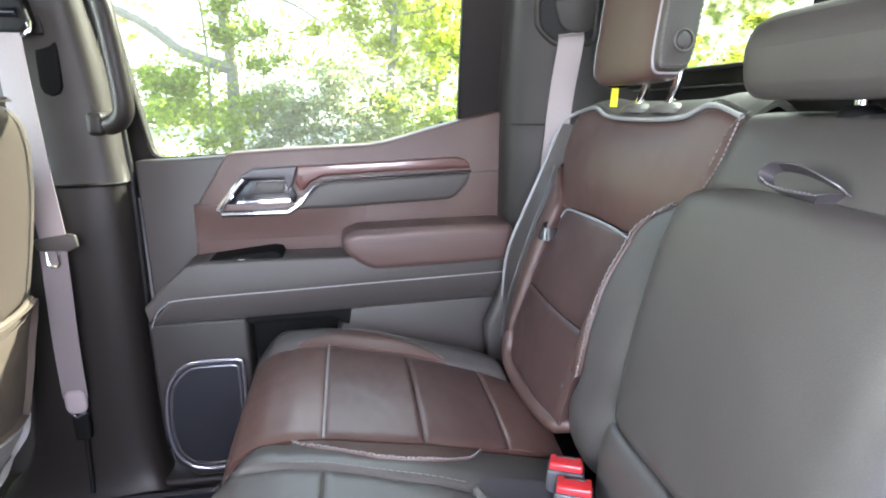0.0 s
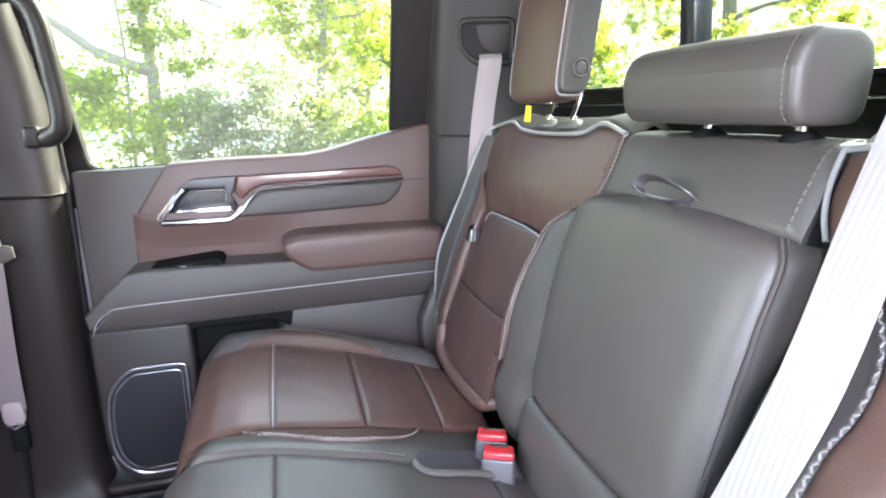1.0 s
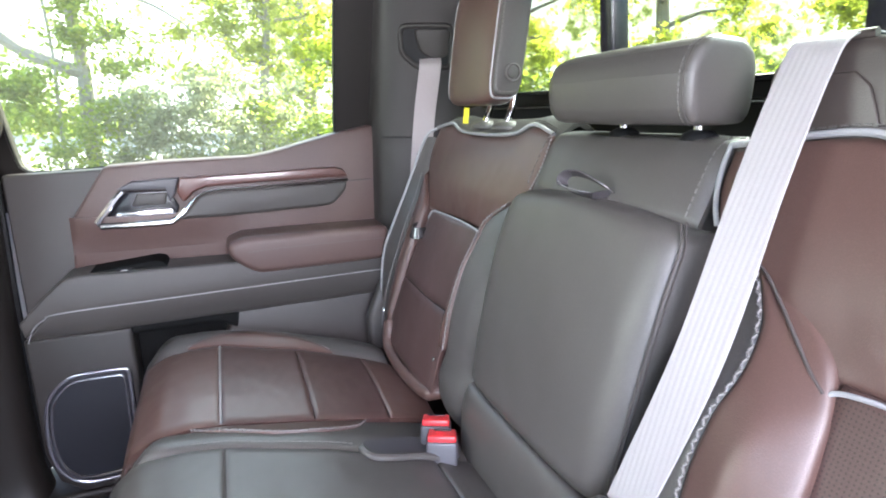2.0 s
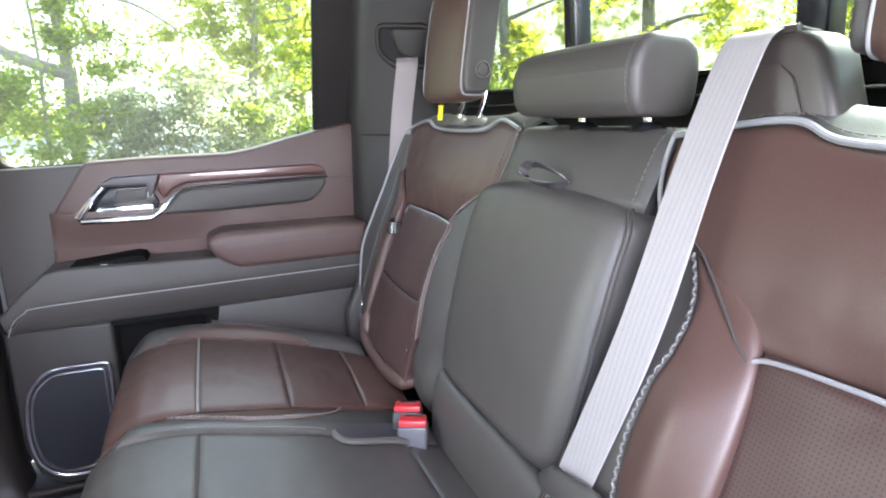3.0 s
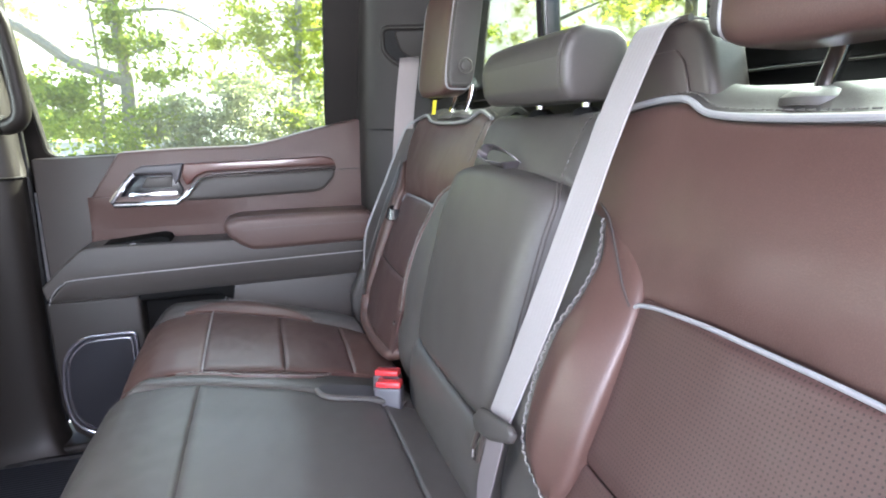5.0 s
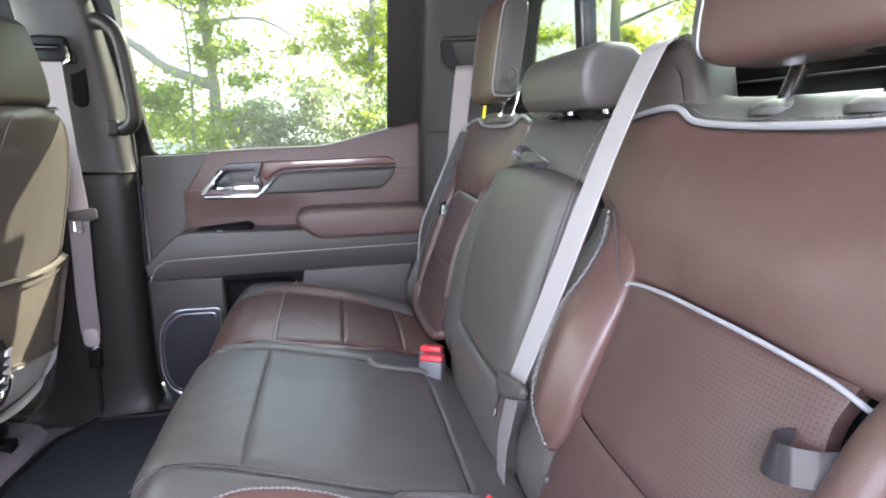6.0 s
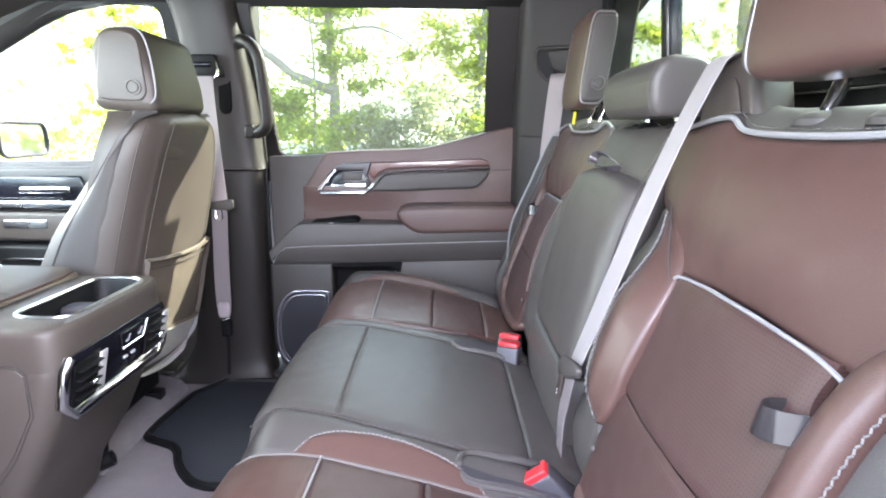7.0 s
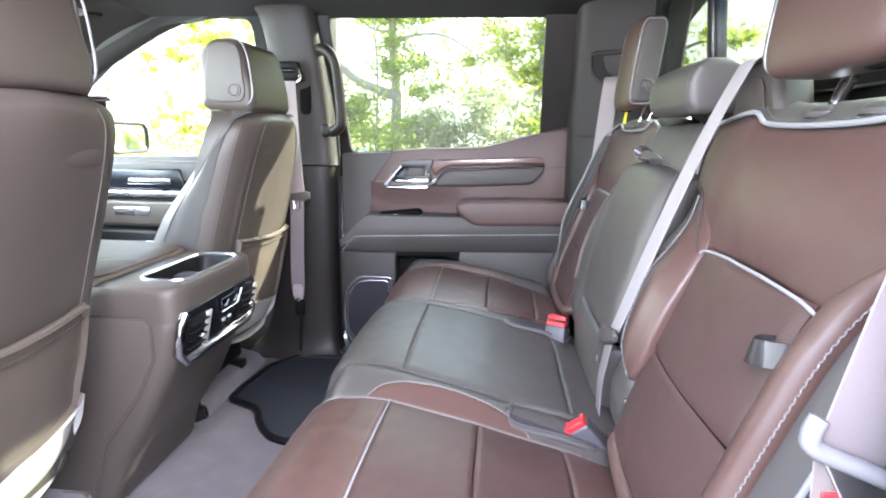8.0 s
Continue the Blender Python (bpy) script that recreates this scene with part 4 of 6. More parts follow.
        pr = [
            (0.437, 0.290, 0.301, 0.286, 0.301, 0.282, 0.303),
            (0.468, 0.301, 0.308, 0.270, 0.296, 0.240, 0.302),
            (0.520, 0.303, 0.322, 0.268, 0.306, 0.229, 0.314),
            (0.580, 0.298, 0.350, 0.268, 0.330, 0.230, 0.334),
            (0.620, 0.288, 0.374, 0.262, 0.361, 0.235, 0.359),
            (0.655, 0.268, 0.393, 0.248, 0.387, 0.226, 0.384),
            (0.692, 0.214, 0.409, 0.209, 0.405, 0.203, 0.403),
        ]
    rows = []
    for z, yo, xo, ym, xm, ye, xe in pr:
        rows.append([(xo + 0.006, yo + 0.010, z), (xo - 0.002, yo + 0.002, z), (0.4 * xo + 0.6 * xm, 0.5 * (yo + ym) + 0.002, z), (xm, ym, z), (0.5 * (xm + xe) - 0.001, 0.5 * (ym + ye), z), (xe, ye, z)])
    add("inner_back_bolster", panel(rows, 24, 44, 0.008, 0.003, side, 0.001), BROWN, "brown leather side bolster")
    add("bolster_stitch", stitches([(xe - 0.002, ye + 0.001, z) for z, yo, xo, ym, xm, ye, xe in pr], 0.0040, 0.0015, 0.0012, (-0.001, 0, 0), side, 0.0014), PALETHREAD, "heavy pale grey stitching")
    rows = [[(0.304, 0.288, 0.335), (0.298, 0.25, 0.335), (0.300, 0.20, 0.335), (0.325, 0.150, 0.335)], [(0.299, 0.288, 0.39), (0.294, 0.25, 0.39), (0.298, 0.20, 0.39), (0.325, 0.150, 0.39)]]
    for z, yo, xo, ym, xm, ye, xe in pr:
        w = ye - 0.150
        rows.append([(xe + 0.001, ye, z), (xe + 0.002, ye - 0.25 * w, z), (xe + 0.008, ye - 0.6 * w, z), (xe + 0.030, 0.148, z)])
    add("bolster_edge", panel(rows, 16, 40, 0.006, 0.003, side, 0.0008), GREY, "grey leather panel")
    # outer bolster
    rows = []
    for z, ya, xa, xm, yb_ in ((0.370, 0.556, 0.292, 0.286, 0.582), (0.43, 0.556, 0.308, 0.297, 0.594), (0.52, 0.558, 0.338, 0.325, 0.602), (0.60, 0.562, 0.368, 0.354, 0.608), (0.65, 0.576, 0.389, 0.378, 0.618), (0.70, 0.630, 0.408, 0.403, 0.642)):
        w = yb_ - ya
        back = 0.024 if side < 0 else 0.004
        rows.append([(xa, ya, z), (0.5 * (xa + xm) - 0.004, ya + 0.25 * w, z), (xm, ya + 0.55 * w, z), (xm + 0.25 * back, ya + 0.8 * w, z), (xm + back, yb_, z)])
    add("outer_back_bolster", panel(rows, 22, 36, 0.012, 0.006, side, 0.001), BROWN, "brown leather side bolster")
    edge = [(r[-1][0] - 0.008, r[-1][1] - 0.004, r[-1][2]) for r in rows]
    add("outer_stitch", stitches(edge, 0.0032, 0.0010, 0.0009, (-0.003, 0, 0), side, 0.0010), PALETHREAD)
    if side > 0:
        xp = lambda z: float(np.interp(z, [0.34, 0.42, 0.47, 0.53, 0.59, 0.66, 0.735], [0.310, 0.305, 0.303, 0.314, 0.338, 0.368, 0.397]))
        rows2 = [[(r[-1][0] - 0.001, r[-1][1] - 0.003, r[-1][2]), (0.5 * (r[-1][0] + xp(r[-1][2])) - 0.002, 0.5 * (r[-1][1] + 0.658), r[-1][2]), (xp(r[-1][2]), 0.658, r[-1][2]), (xp(r[-1][2]) + 0.02, 0.668, r[-1][2]), (xp(r[-1][2]) + 0.07, 0.672, r[-1][2])] for r in rows]
        rows2.append([(0.428, 0.650, 0.775), (0.424, 0.658, 0.775), (0.418, 0.664, 0.775), (0.44, 0.672, 0.772), (0.49, 0.676, 0.77)])
        rim_line = [(r[2][0] - 0.0015, r[2][1] + 0.001, r[2][2]) for r in rows2] + [(0.442, 0.658, 0.795)]
    else:
        rows2 = [[(r[-1][0] - 0.002, r[-1][1] - 0.004, r[-1][2]), (r[-1][0] + 0.010, r[-1][1] + 0.03, r[-1][2]), (r[-1][0] + 0.03, r[-1][1] + 0.05, r[-1][2]), (r[-1][0] + 0.07, r[-1][1] + 0.055, r[-1][2])] for r in rows]
        rows2.append([(0.430, 0.652, 0.775), (0.436, 0.668, 0.775), (0.452, 0.680, 0.772), (0.49, 0.684, 0.77)])
        rim_line = [(r[1][0] - 0.004, r[1][1] + 0.006, r[1][2]) for r in rows2] + [(0.442, 0.658, 0.795)]
    add("side_edge", panel(rows2, 14, 36, 0.004, 0.001, side), GREY, "grey leather edge")
    add("side_piping", tube(rim_line, 0.0032, smooth=40, side=side), PIPING, "silver piping")
    add("side_shield", prism([(0.275, side * 0.655, 0.28), (0.268, side * 0.655, 0.36), (0.30, side * 0.655, 0.44), (0.36, side * 0.655, 0.50), (0.42, side * 0.655, 0.44), (0.43, side * 0.655, 0.20), (0.30, side * 0.655, 0.20)], (0, side * 0.035, 0), 0.012), PLASTIC, "grey recliner cover")
    add("recliner_cap", lathe([(0, 0.007), (0.004, 0.0065), (0.006, 0.004)], (0.302 if side > 0 else 0.290, side * (0.640 if side > 0 else 0.590), 0.386), (-1, -0.3 * side, 0.3), 16), CHROME, "small bright cap")
    add("anchor_dot", lathe([(0, 0.0045), (0.002, 0.004), (0.003, 0.002)], (0.296, side * 0.303, 0.408), (-1, 0, 0.35), 14), PLASTIC)
    lp = [(0.378, 0.574, 0.590), (0.358, 0.568, 0.588), (0.345, 0.559, 0.586), (0.3395, 0.548, 0.584), (0.342, 0.538, 0.583), (0.351, 0.532, 0.583), (0.366, 0.533, 0.583)]
    add("tether_loop", ribbon([(x, side * y, z) for x, y, z in lp], [(0.25, 0, 1)] * 7, 0.024, 0.0018, 40), STRAP, "shiny dark fabric loop")
    # headrest
    if side > 0:
        hf, hb, hi_, ho, hw = 0.410, 0.470, 0.315, 0.517, 0.0
    else:
        hf, hb, hi_, ho, hw = 0.424, 0.500, 0.297, 0.548, 0.02
    hr = under(part("headrest", pillow((hf, hi_, 0.838), (hb, ho, 1.048), side, 0.34, 0.012, 40, 0.004), BROWN), seat)
    hc, hx, hy = (hf + hb) / 2, (hb - hf) / 2, (ho - hi_) / 2
    sq = lambda v: math.copysign(abs(v) ** 0.34, v)
    section = lambda k, y: [(hc + hx * k * sq(math.cos(t)) + 0.012 * k * sq(math.sin(t)), y, 0.943 + 0.105 * k * sq(math.sin(t))) for t in np.linspace(0.03, 2 * math.pi + 0.03, 64, endpoint=False)]
    add("headrest_side", prism([(x, side * (hi_ + 0.012), z) for x, y, z in section(0.86, 0)], (0, -side * 0.0135, 0), 0.004), GREY, "grey headrest side panel", hr)
    for y in (hi_ + 0.111 * hy, ho - 0.111 * hy):
        add("headrest_piping", tube(section(0.893, y), 0.0020, True, side=side), PIPING, "pale piping", hr)
    add("headrest_stitch", stitches(section(0.80, hi_ - 0.0022) + section(0.80, hi_ - 0.0022)[:1], 0.005, 0.0025, 0.0008, (0, 0, 0), side), THREAD, "", hr)
    add("release_slot", pillow((hf + 0.012, 0.445 + hw, 0.8355), (hf + 0.034, 0.500 + hw, 0.8435), side, 0.8, 0, 12), POCKET, "", hr)
    add("slot_stitch", stitches([(hf + 0.010, 0.442 + hw, 0.849), (hf + 0.0095, 0.460 + hw, 0.8435), (hf + 0.0095, 0.485 + hw, 0.8425), (hf + 0.011, 0.503 + hw, 0.846)], 0.003, 0.0012, 0.0011, (0, 0, 0), side), PALETHREAD, "", hr)
    bx, by = hc - 0.001, hi_ - 0.001
    add("headrest_button", lathe([(0, 0.0152), (0.003, 0.0150), (0.0045, 0.0138), (0.0045, 0.0128), (0.001, 0.0120), (0.001, 0.0104), (0.004, 0.0096), (0.0048, 0.0078), (0.0048, 0.003)], (bx, side * by, 0.890), (0, -side, 0), 32), GREY, "round release button", hr)
    # Pale bar in place of the highlight round the button.
    add("button_highlight", tube([(bx + 0.0133 * math.cos(t), by - 0.0046, 0.890 + 0.0133 * math.sin(t)) for t in np.linspace(0, 2 * math.pi, 36, endpoint=False)], 0.0010, True, 6, side=side), HIGHLIGHT, "", hr)
    # the posts lean back a little from their collars
    pf = 0.464 if side > 0 else 0.480
    for y in ((0.372, 0.460) if side > 0 else (0.362, 0.462)):
        add("headrest_post", tube([(pf - 0.006, side * y, 0.78), (pf, side * y, 0.81), (pf + 0.010, side * y, 0.838), (pf + 0.014, side * y, 0.86)], 0.0062 if side > 0 else 0.0075, smooth=12, seg=14), CHROME)
        add("post_collar", lathe([(0, 0.032), (0.006, 0.031), (0.011, 0.025), (0.014, 0.015), (0.0145, 0.009)], (pf + 0.003, side * y, 0.797), (0, 0, 1), 22), GREY)
    return seat


yl = lambda x: float(np.interp(x, [-0.2, -0.126, -0.04, 0.094, 0.225, 0.31], [-0.11, -0.13, -0.163, -0.206, -0.224, -0.232]))
yr = lambda x: float(np.interp(x, [-0.2, -0.05, 0.14, 0.31], [0.245, 0.211, 0.159, 0.130]))
outboard(1, "rear_seat", "brown and grey leather rear passenger seat beside the closed door", lambda x: yr(x) + 0.002)
outboard(-1, "rear_seat", "brown and grey leather rear seat beside the open doorway", lambda x: 0.002 - yl(x))

# middle seat
mid = thing("middle_seat", "grey leather middle seat with its armrest folded up", "car seat", "rear seats", at=(0.15, 0.0, 0.0))


def on_mid(nm, bm, mat, lab=""):
    return under(part(nm, bm, mat, None, lab), mid)


on_mid("seat_base", prism([(-0.185, -0.19, 0.02), (-0.19, -0.19, 0.30), (0.0, -0.19, 0.335), (0.30, -0.19, 0.285), (0.46, -0.19, 0.02)], (0, 0.38, 0), 0.01), DARK)
for nm, a, c in (("cushion_front", -0.216, -0.047), ("cushion_main", -0.044, 0.234), ("cushion_tail", 0.237, 0.31)):
    on_mid(nm, panel(cushion_net(a - 0.0008, c + 0.0008, yl, yr, 9, 6, 0.006, 0.0, 0.004), 38, 44, 0.007, 0.0032, 1, 0.0012), GREY)
on_mid("cushion_seam", tube([(-0.0455, -0.155 + 0.36 * k / 9, zc(-0.045) + 0.001 + 0.005 * (1 - (2 * k / 9 - 1) ** 2)) for k in range(10)], 0.0012), SEAM)
on_mid("back_body", prism([(0.345, -0.122, 0.30), (0.365, -0.122, 0.45), (0.425, -0.122, 0.775), (0.50, -0.122, 0.785), (0.53, -0.122, 0.72), (0.52, -0.122, 0.28)], (0, 0.294, 0), 0.008), GREY)
rows = [[(0.402 - o, y, 0.715) for y, o in ((-0.130, 0), (-0.08, 0.006), (0.01, 0.008), (0.10, 0.006), (0.182, 0))], [(0.418 - o, y, 0.750) for y, o in ((-0.129, 0), (-0.08, 0.007), (0.01, 0.009), (0.10, 0.007), (0.182, 0))], [(0.434, y, 0.786) for y in (-0.128, -0.07, 0.01, 0.10, 0.180)], [(0.455, y, 0.797) for y in (-0.128, -0.07, 0.01, 0.10, 0.180)], [(0.51, y, 0.795) for y in (-0.128, -0.07, 0.01, 0.10, 0.180)], [(0.53, y, 0.76) for y in (-0.128, -0.07, 0.01, 0.10, 0.180)]]
on_mid("upper_panel", panel(rows, 30, 36, 0.012, 0.006, 1, 0.001), GREY, "grey leather upper panel")
for y in (-0.124, 0.176):
    on_mid("panel_stitch", stitches([(0.399, y, 0.722), (0.413, y, 0.755), (0.430, y, 0.786), (0.455, y, 0.801)], 0.005, 0.003, 0.0009, (-0.003, 0, 0.002)), THREAD)
AR = [(0.432, 0.300, -0.140, 0.177), (0.50, 0.312, -0.143, 0.186), (0.58, 0.332, -0.143, 0.194), (0.65, 0.351, -0.142, 0.198), (0.695, 0.366, -0.141, 0.196), (0.718, 0.378, -0.138, 0.190), (0.728, 0.404, -0.134, 0.182)]
rows = []
for z, x, a, c in AR:
    rows.append([(x + 0.055, a - 0.004, z), (x + 0.022, a, z), (x + 0.002, a + 0.022, z), (x - 0.004, a + 0.08, z), (x - 0.005, (a + c) / 2, z), (x - 0.004, c - 0.08, z), (x + 0.002, c - 0.022, z), (x + 0.022, c, z), (x + 0.055, c + 0.004, z)])
for k, low in ((4, 0.004), (5, 0.010), (6, 0.014)):
    m_ = (AR[k][2] + AR[k][3]) / 2
    rows[k] = [(x, y, z - low * (abs(y - m_) / 0.15) ** 3) for x, y, z in rows[k]]
on_mid("armrest", panel(rows, 56, 44, 0.012, 0.006, 1, 0.0009), GREY, "folded-up grey leather armrest")
for o in (0.0, 0.006):
    on_mid("armrest_seam", tube([(x + 0.012 + o, a + 0.001 + 0.6 * max(0, z - 0.70), z) for z, x, a, c in AR[:-1]], 0.0012, smooth=30), SEAM)
rows = [[(x + 0.06, a - 0.006, z), (x + 0.02, a - 0.004, z), (x, a + 0.02, z), (x - 0.004, 0.0, z), (x, c - 0.02, z), (x + 0.02, c + 0.004, z), (x + 0.06, c + 0.006, z)] for z, x, a, c in ((0.30, 0.292, -0.15, 0.175), (0.35, 0.288, -0.15, 0.175), (0.40, 0.292, -0.15, 0.174), (0.428, 0.302, -0.148, 0.172))]
on_mid("armrest_hinge_pad", panel(rows, 40, 20, 0.012, 0.006, 1, 0.001), GREY)
lp = [(0.402, -0.006, 0.733), (0.393, -0.002, 0.740), (0.385, 0.009, 0.747), (0.378, 0.024, 0.752), (0.372, 0.038, 0.752), (0.368, 0.045, 0.746), (0.365, 0.042, 0.739), (0.365, 0.031, 0.734), (0.370, 0.016, 0.731), (0.381, 0.002, 0.729), (0.400, -0.004, 0.729)]
strap = on_mid("pull_strap", ribbon(lp, [(-0.8, 0.1, 0.55)] * 4 + [(-0.9, 0.2, 0.4), (-0.95, 0.2, 0.1), (-0.95, 0.1, 0.1)] + [(-0.85, -0.1, 0.45)] * 4, 0.015, 0.0014, 70), GREYSTRAP, "grey satin pull strap")
under2(part("strap_stitch", stitches([(x - 0.0062, y, z + 0.0042) for x, y, z in lp[6:10]], 0.002, 0.0014, 0.0006), PIPING), mid, strap)
HR = [(0.408, 0.810), (0.3995, 0.845), (0.402, 0.874), (0.420, 0.896), (0.478, 0.894), (0.492, 0.872), (0.488, 0.812)]


def mid_headrest():
    """Rings of the padded outline, drawn in towards each end."""
    loop = spline(rounded(HR, 0.014), 72, True)
    c = loop.mean(0)
    bm = bmesh.new()
    rings = []
    for y, k in ((-0.1085, 0.30), (-0.1080, 0.70), (-0.1070, 0.84), (-0.1050, 0.93), (-0.1025, 0.975), (-0.1000, 0.994), (-0.0985, 0.988), (-0.0965, 1.0), (-0.04, 1.012), (0.02, 1.018), (0.08, 1.010), (0.118, 0.995), (0.134, 0.965), (0.144, 0.90), (0.149, 0.80), (0.150, 0.4)):
        rings.append([bm.verts.new((c[0] + (x - c[0]) * k + 0.0006 * noise.noise(Vector((x * 30, y * 30, z * 30))), y, c[1] + (z - c[1]) * k + 0.0008 * noise.noise(Vector((y * 40, z * 40, x * 40))))) for x, z in loop])
    for p, q in zip(rings, rings[1:]):
        for k in range(72):
            bm.faces.new((p[k], p[(k + 1) % 72], q[(k + 1) % 72], q[k]))
    bm.faces.new(rings[0][::-1])
    bm.faces.new(rings[-1])
    return bm


mhr = on_mid("headrest", mid_headrest(), GREY, "low grey leather headrest")
rim_ = spline(rounded(HR, 0.014), 60, True)
c_ = rim_.mean(0)
under2(part("headrest_seam", tube([(c_[0] + (x - c_[0]) * 0.990, -0.0985, c_[1] + (z - c_[1]) * 0.992) for x, z in rim_], 0.0009, True, 6), SEAM), mid, mhr)
under2(part("headrest_stitch", stitches([(c_[0] + (x - c_[0]) * 1.004, -0.0935, c_[1] + (z - c_[1]) * 1.004) for x, z in list(rim_) + [rim_[0]]], 0.004, 0.002, 0.0008), THREAD), mid, mhr)
for y in (-0.07, 0.05):
    on_mid("headrest_post", tube([(0.460, y, 0.78), (0.458, y, 0.815)], 0.0065, seg=12), CHROME)
    on_mid("post_collar", lathe([(0, 0.020), (0.006, 0.018), (0.010, 0.012), (0.011, 0.010)], (0.460, y, 0.794), (0, 0, 1), 20), DARK)

# belt tower beside the middle headrest
tower = thing("belt_tower", "grey plastic belt guide tower rising behind the seatback", "belt guide", at=(0.47, -0.22, 0.78))
cover = part("cover", prism([(0.456, -0.136, 0.780), (0.458, -0.143, 0.862), (0.460, -0.160, 0.880), (0.460, -0.236, 0.882), (0.460, -0.256, 0.868), (0.457, -0.286, 0.780)], (0.050, 0, 0), 0.015, 5), TOWER)
under(cover, tower)
under(part("front_inset", prism([(0.4565, -0.150, 0.800), (0.4580, -0.154, 0.842), (0.4590, -0.166, 0.853), (0.4590, -0.222, 0.854), (0.4580, -0.236, 0.842), (0.4570, -0.252, 0.800)], (-0.003, 0, 0), 0.002), TOWER, "raised front inset"), cover)
under(part("belt_lip", tube([(0.466, -0.168, 0.879), (0.465, -0.205, 0.882), (0.466, -0.228, 0.883)], 0.004, smooth=12), TOWER), cover)

# ---- seat belts ----
belt = thing("seat_belt", "pale mauve shoulder belt across the middle seatback", "seat belt", "seat belts", at=(0.30, -0.19, 0.47))
under(part("webbing", ribbon([(0.518, -0.20, 0.80), (0.514, -0.198, 0.872), (0.492, -0.195, 0.885), (0.456, -0.193, 0.881), (0.438, -0.192, 0.853), (0.396, -0.198, 0.76), (0.343, -0.205, 0.62), (0.298, -0.183, 0.463)], [(0, 1, 0)] * 6 + [(0, 1, 0.1), (0, 1, -0.15)], 0.049, 0.0018, 60), PALEWEB), belt)
tongue = part("tongue", prism([(0.292, -0.144, 0.450), (0.294, -0.162, 0.470), (0.296, -0.228, 0.484), (0.296, -0.240, 0.479), (0.294, -0.236, 0.467), (0.291, -0.194, 0.447), (0.290, -0.156, 0.438)], (-0.010, 0, 0.003), 0.004), PLASTIC, "grey plastic tongue")
under(tongue, belt)
under(part("latch_plate", tube([(0.286, -0.158, 0.442), (0.284, -0.146, 0.412), (0.283, -0.152, 0.402), (0.283, -0.164, 0.406), (0.285, -0.176, 0.446)], 0.0030, seg=8), TOWER, "steel latch loop"), tongue)
under(part("lap_webbing", ribbon([(0.291, -0.196, 0.457), (0.287, -0.190, 0.42), (0.284, -0.180, 0.37), (0.288, -0.170, 0.27)], [(0.0, -1, -0.3)] * 4, 0.034, 0.0018, 20), LAPBELT), belt)

far_belt = thing("seat_belt", "pale mauve rear belt hanging from the far rear pillar", "seat belt", "seat belts", at=(0.41, 0.66, 0.60))
near_belt = thing("seat_belt", "pale mauve rear belt beside the open doorway", "seat belt", "seat belts", at=(0.38, -0.66, 0.50))
RUN = {1: [(0.420, 0.686, 0.826), (0.412, 0.692, 0.70), (0.402, 0.702, 0.50)], -1: [(0.390, 0.684, 0.80), (0.355, 0.703, 0.68), (0.330, 0.707, 0.575)]}
for side, ob in ((1, far_belt), (-1, near_belt)):
    # Near webbing takes the darker copy to hold back the doorway lamp.
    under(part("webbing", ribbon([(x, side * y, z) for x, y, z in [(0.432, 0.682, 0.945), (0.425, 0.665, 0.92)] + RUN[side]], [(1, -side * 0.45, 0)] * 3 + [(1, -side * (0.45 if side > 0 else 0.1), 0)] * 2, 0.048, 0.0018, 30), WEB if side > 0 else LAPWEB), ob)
    gy = lambda x, z: float(np.interp(x, [0.345, 0.40, 0.46, 0.53], [0.735, 0.710, 0.690, 0.665])) + float(np.interp(z, [0.775, 0.95, 1.10], [0.0, -0.015, -0.05]))
    loop = rounded([(0.366, 1.010), (0.471, 1.012), (0.477, 0.926), (0.404, 0.926), (0.371, 0.958)], 0.012)
    under(part("guide_slot", prism([(x, side * (gy(x, z) - 0.0015), z) for x, z in loop], (0, -side * 0.002, 0)), DARK), ob)
    under(part("guide_bezel", tube([(x, gy(x, z) - 0.003, z) for x, z in loop], 0.0062, True, 10, side=side), CAPTRIM, "raised grey guide surround"), ob)
    cover_ = rounded([(0.392, 1.002), (0.464, 1.004), (0.466, 0.948), (0.432, 0.944), (0.408, 0.958)], 0.008)
    under(part("guide", prism([(x, side * (gy(x, z) - 0.002), z) for x, z in cover_], (0.002, -side * 0.009, 0), 0.003), CAPTRIM, "grey belt guide cover"), ob)
under(part("stop_button", box((0.402, 0.676, 0.720), (0.420, 0.690, 0.738), 0.003), DARK), far_belt)
bar = part("tongue", tube([(0.306, -0.713, 0.606), (0.302, -0.714, 0.596), (0.306, -0.714, 0.586), (0.336, -0.715, 0.574), (0.384, -0.714, 0.556), (0.392, -0.713, 0.562)], 0.0062, smooth=30, seg=12), TONGUE, "pale grey plastic tongue")
under(bar, near_belt)
under(part("tongue_plate", prism([(0.312, -0.710, 0.580), (0.380, -0.710, 0.555), (0.372, -0.711, 0.520), (0.340, -0.711, 0.528)], (0, 0.003, 0), 0.001), SATIN, "steel tongue plate"), bar)
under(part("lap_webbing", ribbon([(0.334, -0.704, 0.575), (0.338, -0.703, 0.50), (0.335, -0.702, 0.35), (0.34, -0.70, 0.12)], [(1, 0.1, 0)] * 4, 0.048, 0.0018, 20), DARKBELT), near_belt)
under(part("red_label", box((0.318, -0.708, 0.530), (0.342, -0.7055, 0.552), 0.001), RED, "red stitched label"), near_belt)


